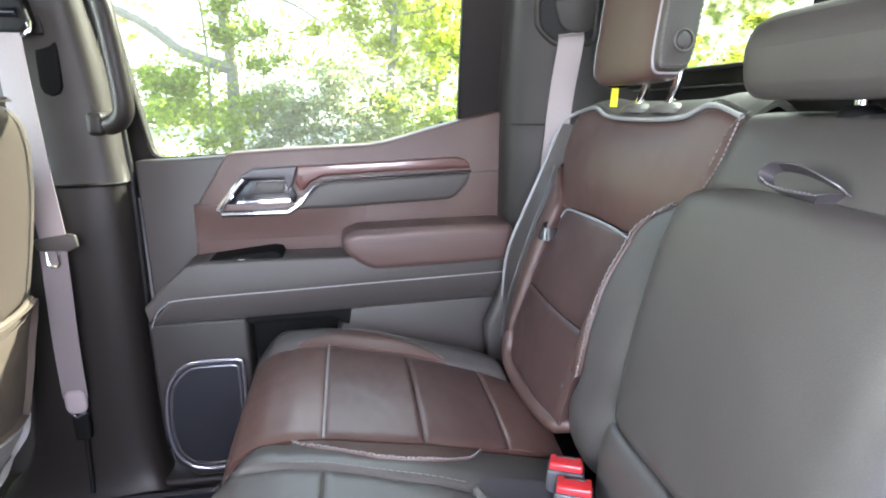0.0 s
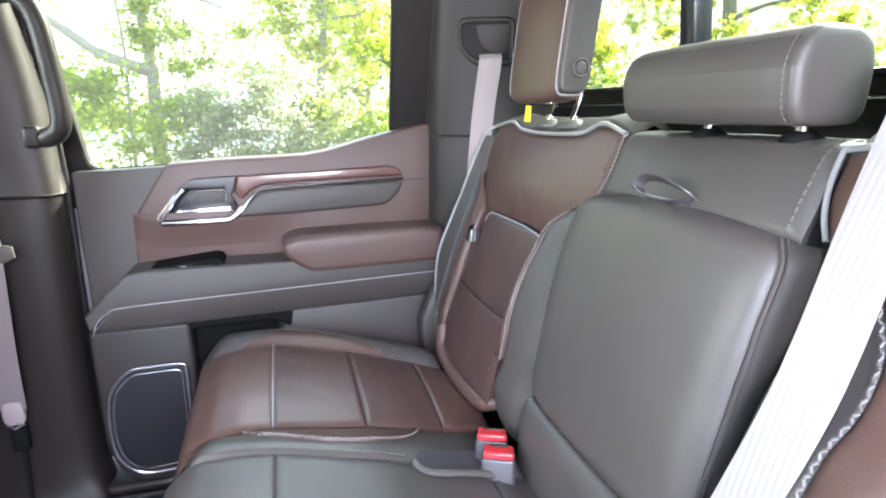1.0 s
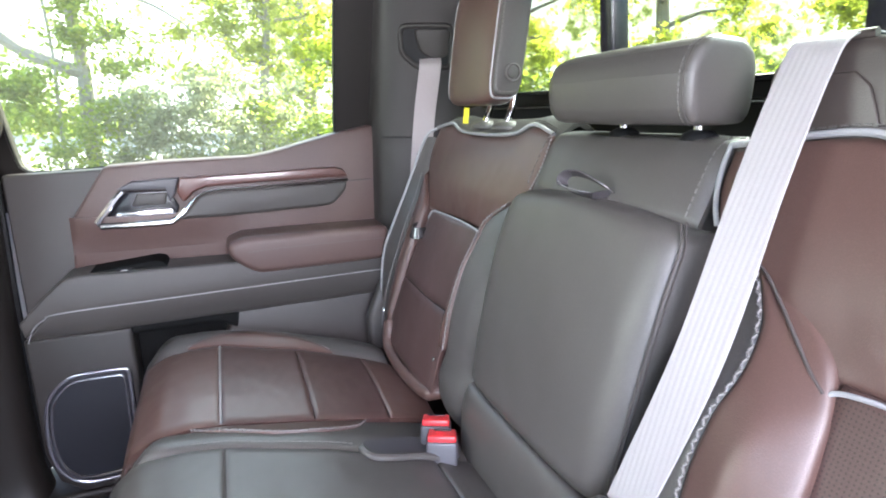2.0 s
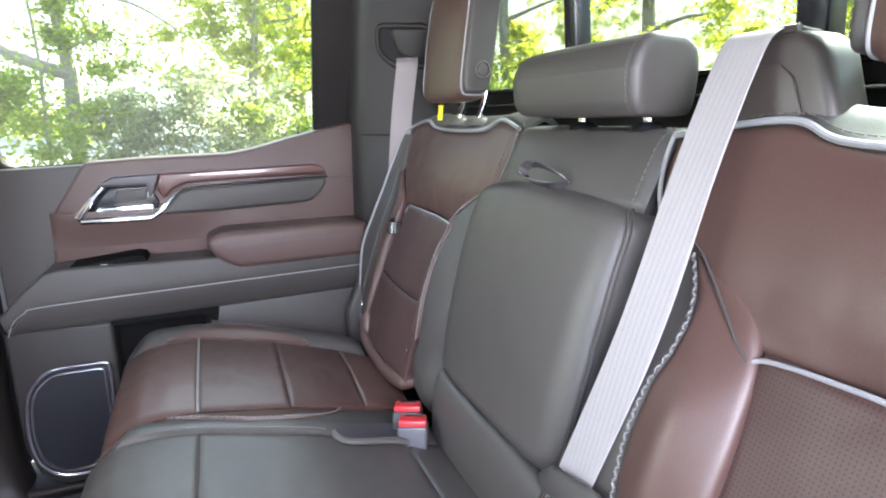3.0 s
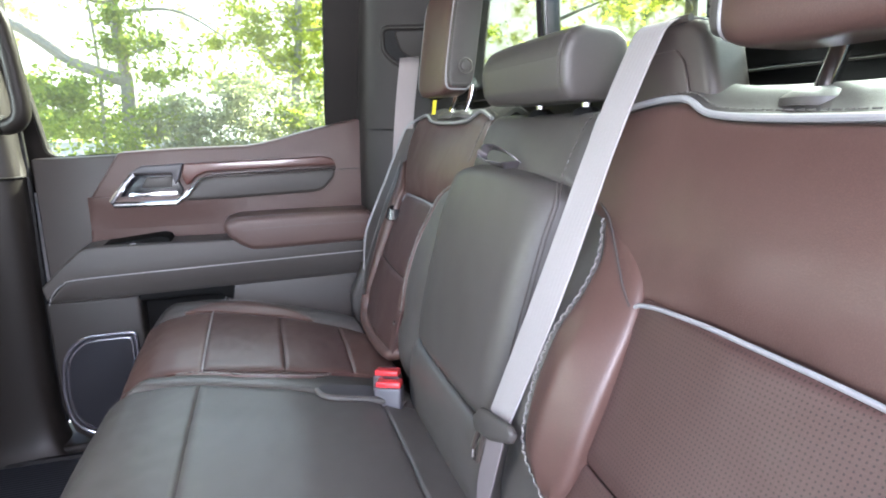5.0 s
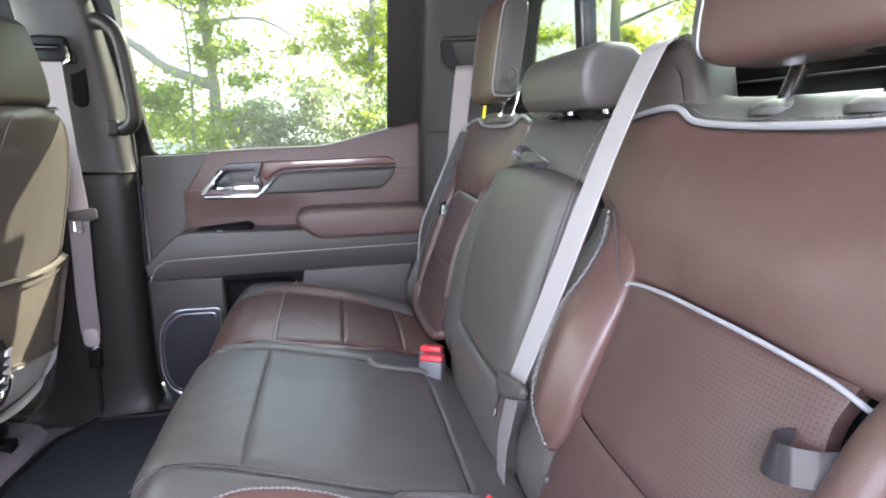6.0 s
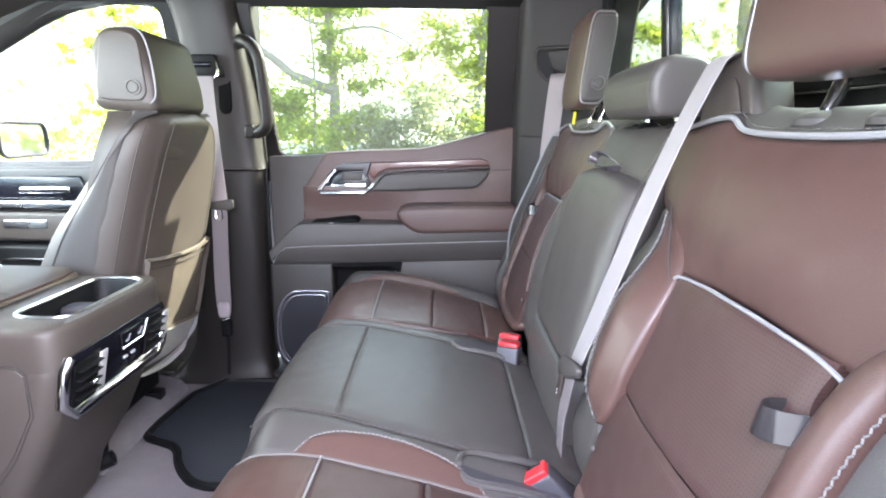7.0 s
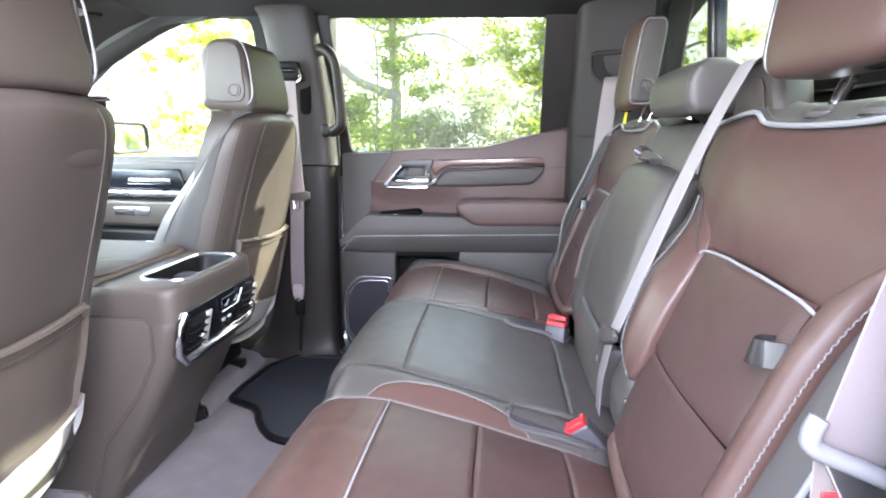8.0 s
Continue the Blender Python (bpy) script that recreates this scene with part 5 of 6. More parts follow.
def front_belt(side, label):
    ob = thing("seat_belt", label, "seat belt", "seat belts", at=(-0.54, side * 0.69, 0.3))

    def add(nm, bm, mat, lab=""):
        return under(part(nm, bm, mat, None, lab), ob)

    add("guide_recess", box((-0.605, min(side * 0.712, side * 0.74), 0.925), (-0.508, max(side * 0.712, side * 0.74), 1.0), 0.006), DARK)
    add("guide", prism([(-0.592, side * 0.715, 0.985), (-0.522, side * 0.715, 0.985), (-0.515, side * 0.715, 0.938), (-0.530, side * 0.715, 0.925), (-0.582, side * 0.715, 0.925), (-0.598, side * 0.715, 0.938)], (0, -side * 0.03, 0), 0.008), DARK, "black height adjuster")
    add("guide_roller", tube([(-0.585, side * 0.683, 0.957), (-0.530, side * 0.683, 0.957)], 0.008, seg=12), BLACK)
    for x in (-0.594, -0.518):
        add("guide_clip", tube([(x, side * 0.690, 0.945), (x, side * 0.686, 0.930), (x + (0.012 if x < -0.55 else -0.012), side * 0.685, 0.921)], 0.004), CHROME)
    add("slot", prism([(x, side * 0.7185, z) for x, z in rounded([(-0.530, 0.985), (-0.490, 0.985), (-0.497, 0.825), (-0.532, 0.825)], 0.016)], (0, side * 0.02, 0), 0.003), POCKET, "dark rounded slot")
    add("webbing", ribbon([(-0.556, side * 0.690, 0.93), (-0.553, side * 0.688, 0.85), (-0.545, side * 0.686, 0.70), (-0.536, side * 0.684, 0.57)], [(1, 0, 0)] * 4, 0.046, 0.0018, 30), WEB)
    add("tongue", prism([(-0.566, side * 0.680, 0.575), (-0.505, side * 0.680, 0.585), (-0.494, side * 0.680, 0.582), (-0.492, side * 0.680, 0.560), (-0.508, side * 0.680, 0.552), (-0.560, side * 0.680, 0.555)], (0, -side * 0.008, 0), 0.003), PLASTIC)
    add("latch_plate", tube([(-0.547, side * 0.676, 0.553), (-0.547, side * 0.676, 0.530), (-0.542, side * 0.676, 0.524), (-0.532, side * 0.676, 0.524), (-0.528, side * 0.676, 0.530), (-0.528, side * 0.676, 0.553)], 0.003), CHROME)
    add("lap_webbing", ribbon([(-0.538, side * 0.682, 0.563), (-0.540, side * 0.680, 0.48), (-0.545, side * 0.682, 0.36), (-0.547, side * 0.686, 0.255)], [(1, 0, 0)] * 4, 0.046, 0.002, 30), LAPWEB)
    add("belt_sleeve", pillow((-0.566, 0.678, 0.222), (-0.528, 0.694, 0.272), side, 0.6, 0, 16), BELT, "rounded mauve belt end")
    add("anchor_ring", tube([(-0.562, side * 0.686, 0.222), (-0.548, side * 0.682, 0.215), (-0.532, side * 0.686, 0.222)], 0.0035), CHROME)
    add("anchor", box((-0.562, min(side * 0.686, side * 0.704), 0.160), (-0.533, max(side * 0.686, side * 0.704), 0.214), 0.006), POCKET, "black anchor sleeve")
    add("cable", tube([(-0.549, side * 0.70, 0.165), (-0.551, side * 0.703, 0.10), (-0.553, side * 0.70, 0.03)], 0.005), DARK)


front_belt(1, "pale mauve front passenger belt hanging on the far pillar")
front_belt(-1, "pale mauve driver belt hanging on the near pillar")

# buckles
def buckle(x, y, z, turn, label, lean_=0, tip=0, size=1.0):
    ob = thing("belt_buckle", label, "belt buckle", "belt buckles", at=(x, y, z))
    m = Matrix.Translation((x, y, z)) @ Euler((radians(tip), radians(lean_), radians(turn))).to_matrix().to_4x4() @ Matrix.Diagonal((size, size, 1, 1))
    for nm, lo, hi, mt, bv in (("housing", (-0.0165, -0.023, -0.090), (0.0165, 0.023, -0.004), DARKGREY, 0.005), ("release_button", (-0.014, -0.0205, -0.008), (0.014, 0.0205, 0.004), RED, 0.003), ("slot", (0.006, -0.013, 0.0025), (0.011, 0.013, 0.0047), BLACK, 0.0005)):
        bm = box(lo, hi, bv)
        bmesh.ops.transform(bm, matrix=m, verts=bm.verts[:])
        under(part(nm, bm, mt), ob)
    return ob


buckle(0.256, 0.184, 0.366, 66, "red and grey seat belt buckle beside another buckle", 10)
buckle(0.249, 0.141, 0.366, 66, "second red and grey seat belt buckle of the pair", 8)
buckle(0.236, -0.256, 0.342, 80, "single red and grey buckle in its cushion slot", -6, -42, 0.85)
for y, tilt in ((0.158, 0.0), (-0.250, 0.0)):
    well = thing("buckle_well", "grey plastic buckle well between the seat cushions", "buckle well", at=(0.20, y, 0.345))
    loop = rounded([(0.135, y - 0.026), (0.275, y - 0.030), (0.275, y + 0.030), (0.135, y + 0.026)], 0.022)
    side_ = 1 if y > 0 else -1
    h = lambda x: zc(x) + (0.009 if side_ > 0 else 0.001)
    under(part("rim", tube([(q[0], q[1], h(q[0]) - 0.010 * (q[1] * side_ > abs(y))) for q in spline(loop, 60, True)], 0.0055, True, 8), GREY), well)
    under(part("floor_plate", prism([(q[0], q[1], h(q[0]) - 0.006) for q in spline(loop, 40, True)], (0, 0, 0.003), 0), DARKGREY), well)


# ---- front seats ----
def front_seat(side, label):
    seat = thing("front_seat", label, "car seat", "front seats", at=(-0.62, side * 0.40, 0.0))

    def add(nm, bm, mat, lab="", par=None):
        return under(part(nm, bm, mat, None, lab), par or seat)

    # the seatback leans; the passenger's stands a little further from the middle
    o = 0.0 if side > 0 else -0.050
    lean_x = lambda z: -0.566 + (0.30 if z > 0.48 else 0.20) * (z - 0.48) - 2.2 * max(0, z - 0.795) ** 1.2
    zs = [(0.20, 0.262, 0.640), (0.26, 0.248, 0.664), (0.34, 0.236, 0.684), (0.45, 0.228, 0.690), (0.56, 0.224, 0.682), (0.66, 0.224, 0.660), (0.73, 0.227, 0.632), (0.775, 0.236, 0.600), (0.80, 0.254, 0.566), (0.818, 0.285, 0.530)]
    zs = [(z, lean_x(z), a + o, c + o) for z, a, c in zs]
    rows = []
    for z, x, a, c in zs:
        rows.append([(x - 0.11, a, z), (x - 0.06, a - 0.002, z), (x - 0.028, a + 0.012, z), (x - 0.008, a + 0.045, z), (x, a + 0.075, z), (x + 0.010, (a + c) / 2, z), (x, c - 0.075, z), (x - 0.008, c - 0.045, z), (x - 0.028, c - 0.012, z), (x - 0.06, c + 0.002, z), (x - 0.11, c, z)])
    shell = add("back_shell", panel([r[::-1] for r in rows], 52, 48, 0.004, 0.001, side, 0.0010), TAUPE, "taupe leather seatback")
    front = lambda z: float(np.interp(z, [0.20, 0.483, 0.557, 0.63, 0.723, 0.775, 0.80, 0.818], [-0.93, -0.758, -0.720, -0.664, -0.594, -0.560, -0.545, -0.520]))
    rows = []
    for z, x, a, c in zs:
        f = front(z)
        rows.append([(x - 0.055, a - 0.001, z), (0.5 * (f + x - 0.05), a - 0.010, z), (f + 0.03, a - 0.004, z), (f, a + 0.02, z), (f + 0.01, a + 0.06, z), (f + 0.02, (a + c) / 2, z), (f + 0.01, c - 0.06, z), (f, c - 0.02, z), (f + 0.03, c + 0.004, z), (0.5 * (f + x - 0.05), c + 0.010, z), (x - 0.055, c + 0.001, z)])
    pad = add("backrest", panel(rows, 56, 40, 0.008, 0.003, side, 0.001), GREY, "grey leather backrest")
    add("top_pad", pillow((-0.598, 0.262 + o, 0.70), (-0.482, 0.560 + o, 0.825), side, 0.55), TAUPE)
    body_ = zs[:-1]
    add("back_seam", tube([(x + 0.001, a + 0.072, z) for z, x, a, c in body_], 0.0010, smooth=30, side=side), THREAD, "", shell)
    add("back_seam", tube([(x + 0.001, c - 0.072, z) for z, x, a, c in body_], 0.0010, smooth=30, side=side), THREAD, "", shell)
    add("side_seam", tube([(x - 0.030, a + 0.010, z) for z, x, a, c in body_], 0.0013, smooth=30, side=side), SEAM, "", shell)
    add("side_seam", tube([(0.78 * front(z) + 0.22 * x, a - 0.009, z) for z, x, a, c in body_], 0.0013, smooth=30, side=side), SEAM, "", pad)
    # map pocket
    px = lambda z, d: -0.566 + (0.30 if z > 0.48 else 0.20) * (z - 0.48) + d
    pk = [[(px(z, d), y + o, z) for y, z, d in row] for row in (
        ((0.297, 0.492, 0.004), (0.36, 0.486, 0.018), (0.45, 0.480, 0.024), (0.55, 0.480, 0.020), (0.625, 0.484, 0.004)),
        ((0.297, 0.42, 0.004), (0.36, 0.415, 0.018), (0.45, 0.41, 0.023), (0.55, 0.41, 0.019), (0.628, 0.42, 0.003)),
        ((0.305, 0.318, 0.004), (0.36, 0.305, 0.015), (0.45, 0.290, 0.020), (0.55, 0.272, 0.016), (0.622, 0.262, 0.001)))]
    mp = add("map_pocket", panel([r[::-1] for r in pk[::-1]], 30, 20, 0.006, 0.002, side, 0.0016), POCKETCLOTH, "taupe seatback pocket")
    add("pocket_hem", tube([(x + 0.002, y, z - 0.002) for x, y, z in pk[0]], 0.0055, smooth=30, side=side, seg=10), POCKETCLOTH, "", mp)
    add("hem_seam", tube([(x + 0.002, y, z - 0.022) for x, y, z in pk[0]], 0.0012, smooth=30, side=side), SEAM, "", mp)
    lw = [[(px(z, d), y + o, z) for y, z, d in row] for row in (
        ((0.262, 0.318, -0.018), (0.33, 0.308, 0.012), (0.45, 0.285, 0.020), (0.56, 0.265, 0.014), (0.655, 0.252, -0.012)),
        ((0.268, 0.265, -0.018), (0.33, 0.245, 0.010), (0.45, 0.225, 0.018), (0.56, 0.215, 0.012), (0.652, 0.210, -0.014)),
        ((0.285, 0.225, -0.030), (0.34, 0.195, -0.008), (0.45, 0.175, 0.0), (0.56, 0.172, -0.006), (0.640, 0.172, -0.03)))]
    add("lower_panel", panel([r[::-1] for r in lw[::-1]], 26, 18, 0.006, 0.002, side), LIGHTTRIM, "pale grey lower panel")
    # cushion and base
    add("seat_cushion", box((-1.10, min(side * 0.20, side * 0.61), 0.20), (-0.62, max(side * 0.20, side * 0.61), 0.36), 0.04, 5), GREY)
    add("seat_frame", box((-1.05, min(side * 0.24, side * 0.57), 0.06), (-0.70, max(side * 0.24, side * 0.57), 0.19), 0.01), DARK)
    for y in (0.26, 0.54):
        add("rail", box((-1.05, min(side * (y - 0.02), side * (y + 0.02)), 0.0), (-0.68, max(side * (y - 0.02), side * (y + 0.02)), 0.055), 0.006), DARK)
    # headrest
    oh = 0.0 if side > 0 else -0.012
    fh = add("headrest", bm_front_headrest(0.264 + oh, 0.510 + oh, 0.814, 0.986, -0.620, -0.480, side), TAUPE)
    add("headrest_side", prism([(x, side * (0.266 + oh), z) for x, z in spline(rounded([(-0.606, 0.842), (-0.498, 0.838), (-0.509, 0.974), (-0.582, 0.978)], 0.025), 44, True)], (0, -side * 0.006, 0), 0.003), TAUPE, "taupe headrest side", fh)
    add("headrest_piping", tube([(x + 0.026, y + oh, z) for x, y, z in [(-0.525, 0.268, 0.832), (-0.511, 0.268, 0.85), (-0.511, 0.268, 0.89), (-0.520, 0.268, 0.95), (-0.538, 0.268, 0.980), (-0.58, 0.270, 0.986)]], 0.0020, smooth=30, side=side), PIPING, "pale piping", fh)
    add("headrest_button", lathe([(0, 0.0165), (0.004, 0.0158), (0.005, 0.014), (0.0035, 0.0125), (0.0035, 0.0105), (0.0055, 0.0095)], (-0.524, side * (0.2625 + oh), 0.866), (0, -side, 0), 26), TAUPE, "round release button", fh)
    # The button's ring of light, put in as a pale bar.
    add("button_highlight", tube([(-0.524 + 0.0148 * math.cos(t), 0.2570 + oh, 0.866 + 0.0148 * math.sin(t)) for t in np.linspace(0, 2 * math.pi, 36, endpoint=False)], 0.0011, True, 6, side=side), HIGHLIGHT, "", fh)
    for y in (0.36 + oh, 0.45 + oh):
        add("headrest_post", tube([(-0.546, side * y, 0.80), (-0.548, side * y, 0.85)], 0.0065, seg=12), CHROME)
        add("post_collar", lathe([(0, 0.022), (0.006, 0.02), (0.008, 0.010)], (-0.546, side * y, 0.818), (0, 0, 1), 18), LIGHTTRIM)


def bm_front_headrest(ya, yb, za, zb, xa, xd, side):
    pts = [(xa, ya, za + 0.008), (xd, ya, za), (xd - 0.002, ya, za + 0.06), (xd - 0.03, ya, zb), (xa + 0.03, ya, zb), (xa, ya, zb - 0.05)]
    bm = prism([(x, side * y, z) for x, y, z in pts], (0, side * (yb - ya), 0))
    return bevelled(bm, 0.024, 6, 0.2)


front_seat(1, "grey and taupe leather front passenger seat with map pocket")
front_seat(-1, "grey and taupe leather driver seat with map pocket")

# ---- centre console ----
con = thing("centre_console", "taupe console between the front seats with air vents", "console", at=(-0.60, 0, 0))


def on_con(nm, bm, mat, lab=""):
    return under(part(nm, bm, mat, None, lab), con)


on_con("body", prism([(-1.15, -0.165, 0.02), (-1.15, -0.165, 0.440), (-0.467, -0.165, 0.440), (-0.490, -0.165, 0.34), (-0.555, -0.165, 0.20), (-0.620, -0.165, 0.10), (-0.650, -0.165, 0.0)], (0, 0.33, 0), 0.034, 6), TAUPE, "taupe moulded body")
on_con("side_panel", prism([(-1.10, -0.163, 0.06), (-1.10, -0.163, 0.425), (-0.535, -0.163, 0.428), (-0.522, -0.163, 0.415), (-0.522, -0.163, 0.35), (-0.560, -0.163, 0.275), (-0.64, -0.163, 0.17), (-0.67, -0.163, 0.06)], (0, -0.005, 0), 0.002), TAUPE)
on_con("side_joint", tube([(-1.10, -0.1665, 0.429), (-0.535, -0.1665, 0.432), (-0.519, -0.1665, 0.418), (-0.518, -0.1665, 0.35), (-0.556, -0.1665, 0.272), (-0.635, -0.1665, 0.165), (-0.665, -0.1665, 0.05)], 0.0013), SEAM)
on_con("foot_cover", box((-0.74, -0.172, 0.005), (-0.685, -0.162, 0.06), 0.003), TAUPE)
on_con("lid", prism([(-1.10, -0.155, 0.475), (-1.10, -0.155, 0.51), (-0.66, -0.155, 0.508), (-0.635, -0.155, 0.495), (-0.63, -0.155, 0.48)], (0, 0.31, 0), 0.010, 4), LID, "padded olive-taupe leather lid")
on_con("lid_welt", tube([(-1.05, -0.153, 0.500), (-0.66, -0.153, 0.500), (-0.642, -0.146, 0.497), (-0.637, -0.10, 0.496), (-0.637, 0.10, 0.496), (-0.642, 0.146, 0.497), (-0.66, 0.153, 0.500)], 0.0035, seg=10), BROWN, "dark brown welt")
on_con("lid_stitch", stitches([(-1.05, -0.05, 0.5095), (-0.66, -0.04, 0.508), (-0.64, -0.04, 0.499)], 0.006, 0.003, 0.001), THREAD)
TRAY = rounded([(-0.585, -0.105), (-0.485, -0.105), (-0.485, 0.135), (-0.585, 0.135)], 0.03)
on_con("tray_rim", tube([(x, y, 0.488) for x, y in spline(TRAY, 80, True)], 0.0034, True, 8), SATIN, "satin tray rim")


def deck():
    """The console's top with an opening for the tray, and the tray's walls."""
    bm = bmesh.new()
    n = 64
    inner_ = spline(TRAY, n, True)
    c = inner_.mean(0)
    outer_ = []
    for x, y in inner_:
        d = np.array([x, y]) - c
        hx, hy = (0.175 if d[0] < 0 else 0.071), (0.180 if d[1] < 0 else 0.150)
        k = (abs(d[0] / hx) ** 5 + abs(d[1] / hy) ** 5) ** -0.2
        outer_.append(c + d * k)
    rows = [[bm.verts.new((q[0], q[1], z)) for q in loop] for loop, z in (([o * 0.985 + i * 0.015 for o, i in zip(outer_, inner_)], 0.418), ([o * 0.985 + i * 0.015 for o, i in zip(outer_, inner_)], 0.462), ([o * 0.965 + i * 0.035 for o, i in zip(outer_, inner_)], 0.475), ([o * 0.92 + i * 0.08 for o, i in zip(outer_, inner_)], 0.483), ([o * 0.80 + i * 0.20 for o, i in zip(outer_, inner_)], 0.4875), (inner_, 0.488), (inner_, 0.445))]
    for a, d in zip(rows, rows[1:]):
        for k in range(n):
            bm.faces.new((a[k], a[(k + 1) % n], d[(k + 1) % n], d[k]))
    return bm


def tray():
    bm = bmesh.new()
    loop = spline(TRAY, 64, True)
    c = loop.mean(0)
    rings = [[bm.verts.new((c[0] + (x - c[0]) * s, c[1] + (y - c[1]) * s, z)) for x, y in loop] for s, z in ((0.985, 0.487), (0.95, 0.47), (0.92, 0.447), (0.88, 0.442), (0.4, 0.442))]
    for a, d in zip(rings, rings[1:]):
        for k in range(64):
            bm.faces.new((a[k], a[(k + 1) % 64], d[(k + 1) % 64], d[k]))
    bm.faces.new(rings[-1])
    return bm


on_con("deck", deck(), TAUPE)
on_con("tray", tray(), DARK, "dark cup tray")
on_con("tray_divider", pillow((-0.575, -0.005, 0.435), (-0.50, 0.035, 0.472), 1, 0.4, 0, 14), DARKGREY)
def cz(z):
    """The console's rear face at height z."""
    return float(np.interp(z, [0.34, 0.47], [-0.490, -0.462])) + 0.004


BZ = [(-0.150, 0.458), (0.135, 0.458), (0.150, 0.440), (0.150, 0.368), (0.135, 0.350), (-0.125, 0.350), (-0.158, 0.380), (-0.160, 0.44)]
on_con("control_plate", prism([(cz(z), y, z) for y, z in BZ], (0.004, 0, 0), 0.0015), BLACK, "gloss black control plate")
on_con("plate_bezel", tube([(cz(z) + 0.004, y, z) for y, z in [(-0.150, 0.456), (-0.161, 0.44), (-0.159, 0.38), (-0.126, 0.349), (0.0, 0.349), (0.136, 0.349), (0.151, 0.366), (0.151, 0.385)]], 0.0094, seg=10), CHROME, "chrome surround")
for ya, yb_ in ((-0.140, -0.075), (0.078, 0.138)):
    vent = on_con("vent", prism([(cz(z) + 0.004, y, z) for y, z in ((ya, 0.365), (yb_, 0.365), (yb_, 0.440), (ya, 0.440))], (0.004, 0, 0), 0.001), DARK, "dark air vent")
    for k in range(4):
        z = 0.378 + 0.016 * k
        under(part("vent_slat", box((cz(z) + 0.006, ya + 0.004, z), (cz(z) + 0.018, yb_ - 0.004, z + 0.003), 0.001), DARK), vent)
    under(part("vent_knob", box((cz(0.40) + 0.012, (ya + yb_) / 2 - 0.006, 0.396), (cz(0.40) + 0.024, (ya + yb_) / 2 + 0.006, 0.402), 0.002), CHROME), vent)
    under(part("vent_side", prism([(cz(z) + 0.008, y, z) for y, z in ((yb_ - 0.004, 0.366), (yb_ + 0.014, 0.366), (yb_ + 0.014, 0.438), (yb_ - 0.004, 0.438))], (0.004, 0, 0), 0.001), LIGHTTRIM, "pale vent wall"), vent)
on_con("heat_buttons", prism([(cz(z) + 0.004, y, z) for y, z in ((-0.020, 0.445), (0.070, 0.445), (0.060, 0.415), (-0.010, 0.415))], (0.005, 0, 0), 0.002), BLACK)
on_con("button_rim", tube([(cz(z) + 0.009, y, z) for y, z in ((-0.020, 0.446), (-0.010, 0.414), (0.060, 0.414), (0.070, 0.446))], 0.0018), CHROME)
for y in (0.005, 0.045):
    on_con("seat_symbol", prism([(cz(z) + 0.0095, y + dy, z) for dy, z in ((-0.006, 0.424), (0.004, 0.424), (0.007, 0.436), (0.004, 0.436), (0.001, 0.428), (-0.006, 0.428))], (0.0006, 0, 0)), WHITE)
for y in (0.005, 0.030):
    on_con("usb_port", box((cz(0.38) + 0.003, y, 0.374), (cz(0.38) + 0.006, y + 0.014, 0.380), 0.001), DARK)
    on_con("port_mark", box((cz(0.39) + 0.003, y + 0.001, 0.388), (cz(0.39) + 0.0065, y + 0.013, 0.393), 0.0005), WHITE)

for ob in list(con.children):
    if ob.name.split(".")[0] in ("control_plate", "plate_bezel", "vent", "heat_buttons", "button_rim", "seat_symbol", "usb_port", "port_mark"):
        ob.location = (-0.003, 0, -0.018)
con.location = (-0.60, 0.030, 0)

# ---- floor mat, grab handle, small things ----
mat_ = thing("floor_mat", "black ribbed rubber mat on the carpet behind the front seat", "floor mat", at=(-0.40, 0.43, 0.0))
MO = [(-0.56, 0.70), (-0.625, 0.607), (-0.645, 0.45), (-0.645, 0.372), (-0.60, 0.352), (-0.557, 0.334), (-0.532, 0.305), (-0.515, 0.268), (-0.49, 0.230), (-0.45, 0.190), (-0.406, 0.174), (-0.20, 0.174), (-0.20, 0.70)]
under(part("mat_body", prism([(x, y, 0.0) for x, y in MO], (0, 0, 0.009), 0.003), MATTOP), mat_)
under(part("mat_rim", tube([(x, y, 0.007) for x, y in spline(rounded(MO, 0.012), 120, True)], 0.0105, True), DARK, "raised black rim"), mat_)
mount = part("seat_rail_cover", prism([(-0.95, 0.20, 0.0), (-0.650, 0.20, 0.0), (-0.680, 0.20, 0.036), (-0.74, 0.20, 0.05), (-0.95, 0.20, 0.055)], (0, 0.46, 0), 0.02, 4), CARPET)
tagged(mount, "grey carpeted step under the front seat", "floor step", kind="structure")
outlet = part("air_duct", lathe([(0, 0.018), (0.03, 0.018), (0.03, 0.014), (0.005, 0.013)], (-0.655, 0.20, 0.045), (0.8, 0.3, 0.3), 20), DARK)
tagged(outlet, "small round black duct mouth at the console foot", "air duct")
grab = thing("grab_handle", "dark grey grab handle on the door pillar", "grab handle", at=(-0.42, 0.72, 0.88))
under(part("bar", tube([(-0.468, 0.735, 1.022), (-0.450, 0.700, 1.024), (-0.425, 0.690, 1.012), (-0.405, 0.688, 0.985), (-0.396, 0.688, 0.93), (-0.390, 0.690, 0.85), (-0.390, 0.692, 0.805), (-0.400, 0.696, 0.785), (-0.420, 0.705, 0.775), (-0.440, 0.735, 0.775)], 0.0175, smooth=50, seg=12), PILLAR), grab)
under(part("end_cap", box((-0.456, 0.690, 0.757), (-0.428, 0.738, 0.797), 0.008, 4), PILLAR), grab)
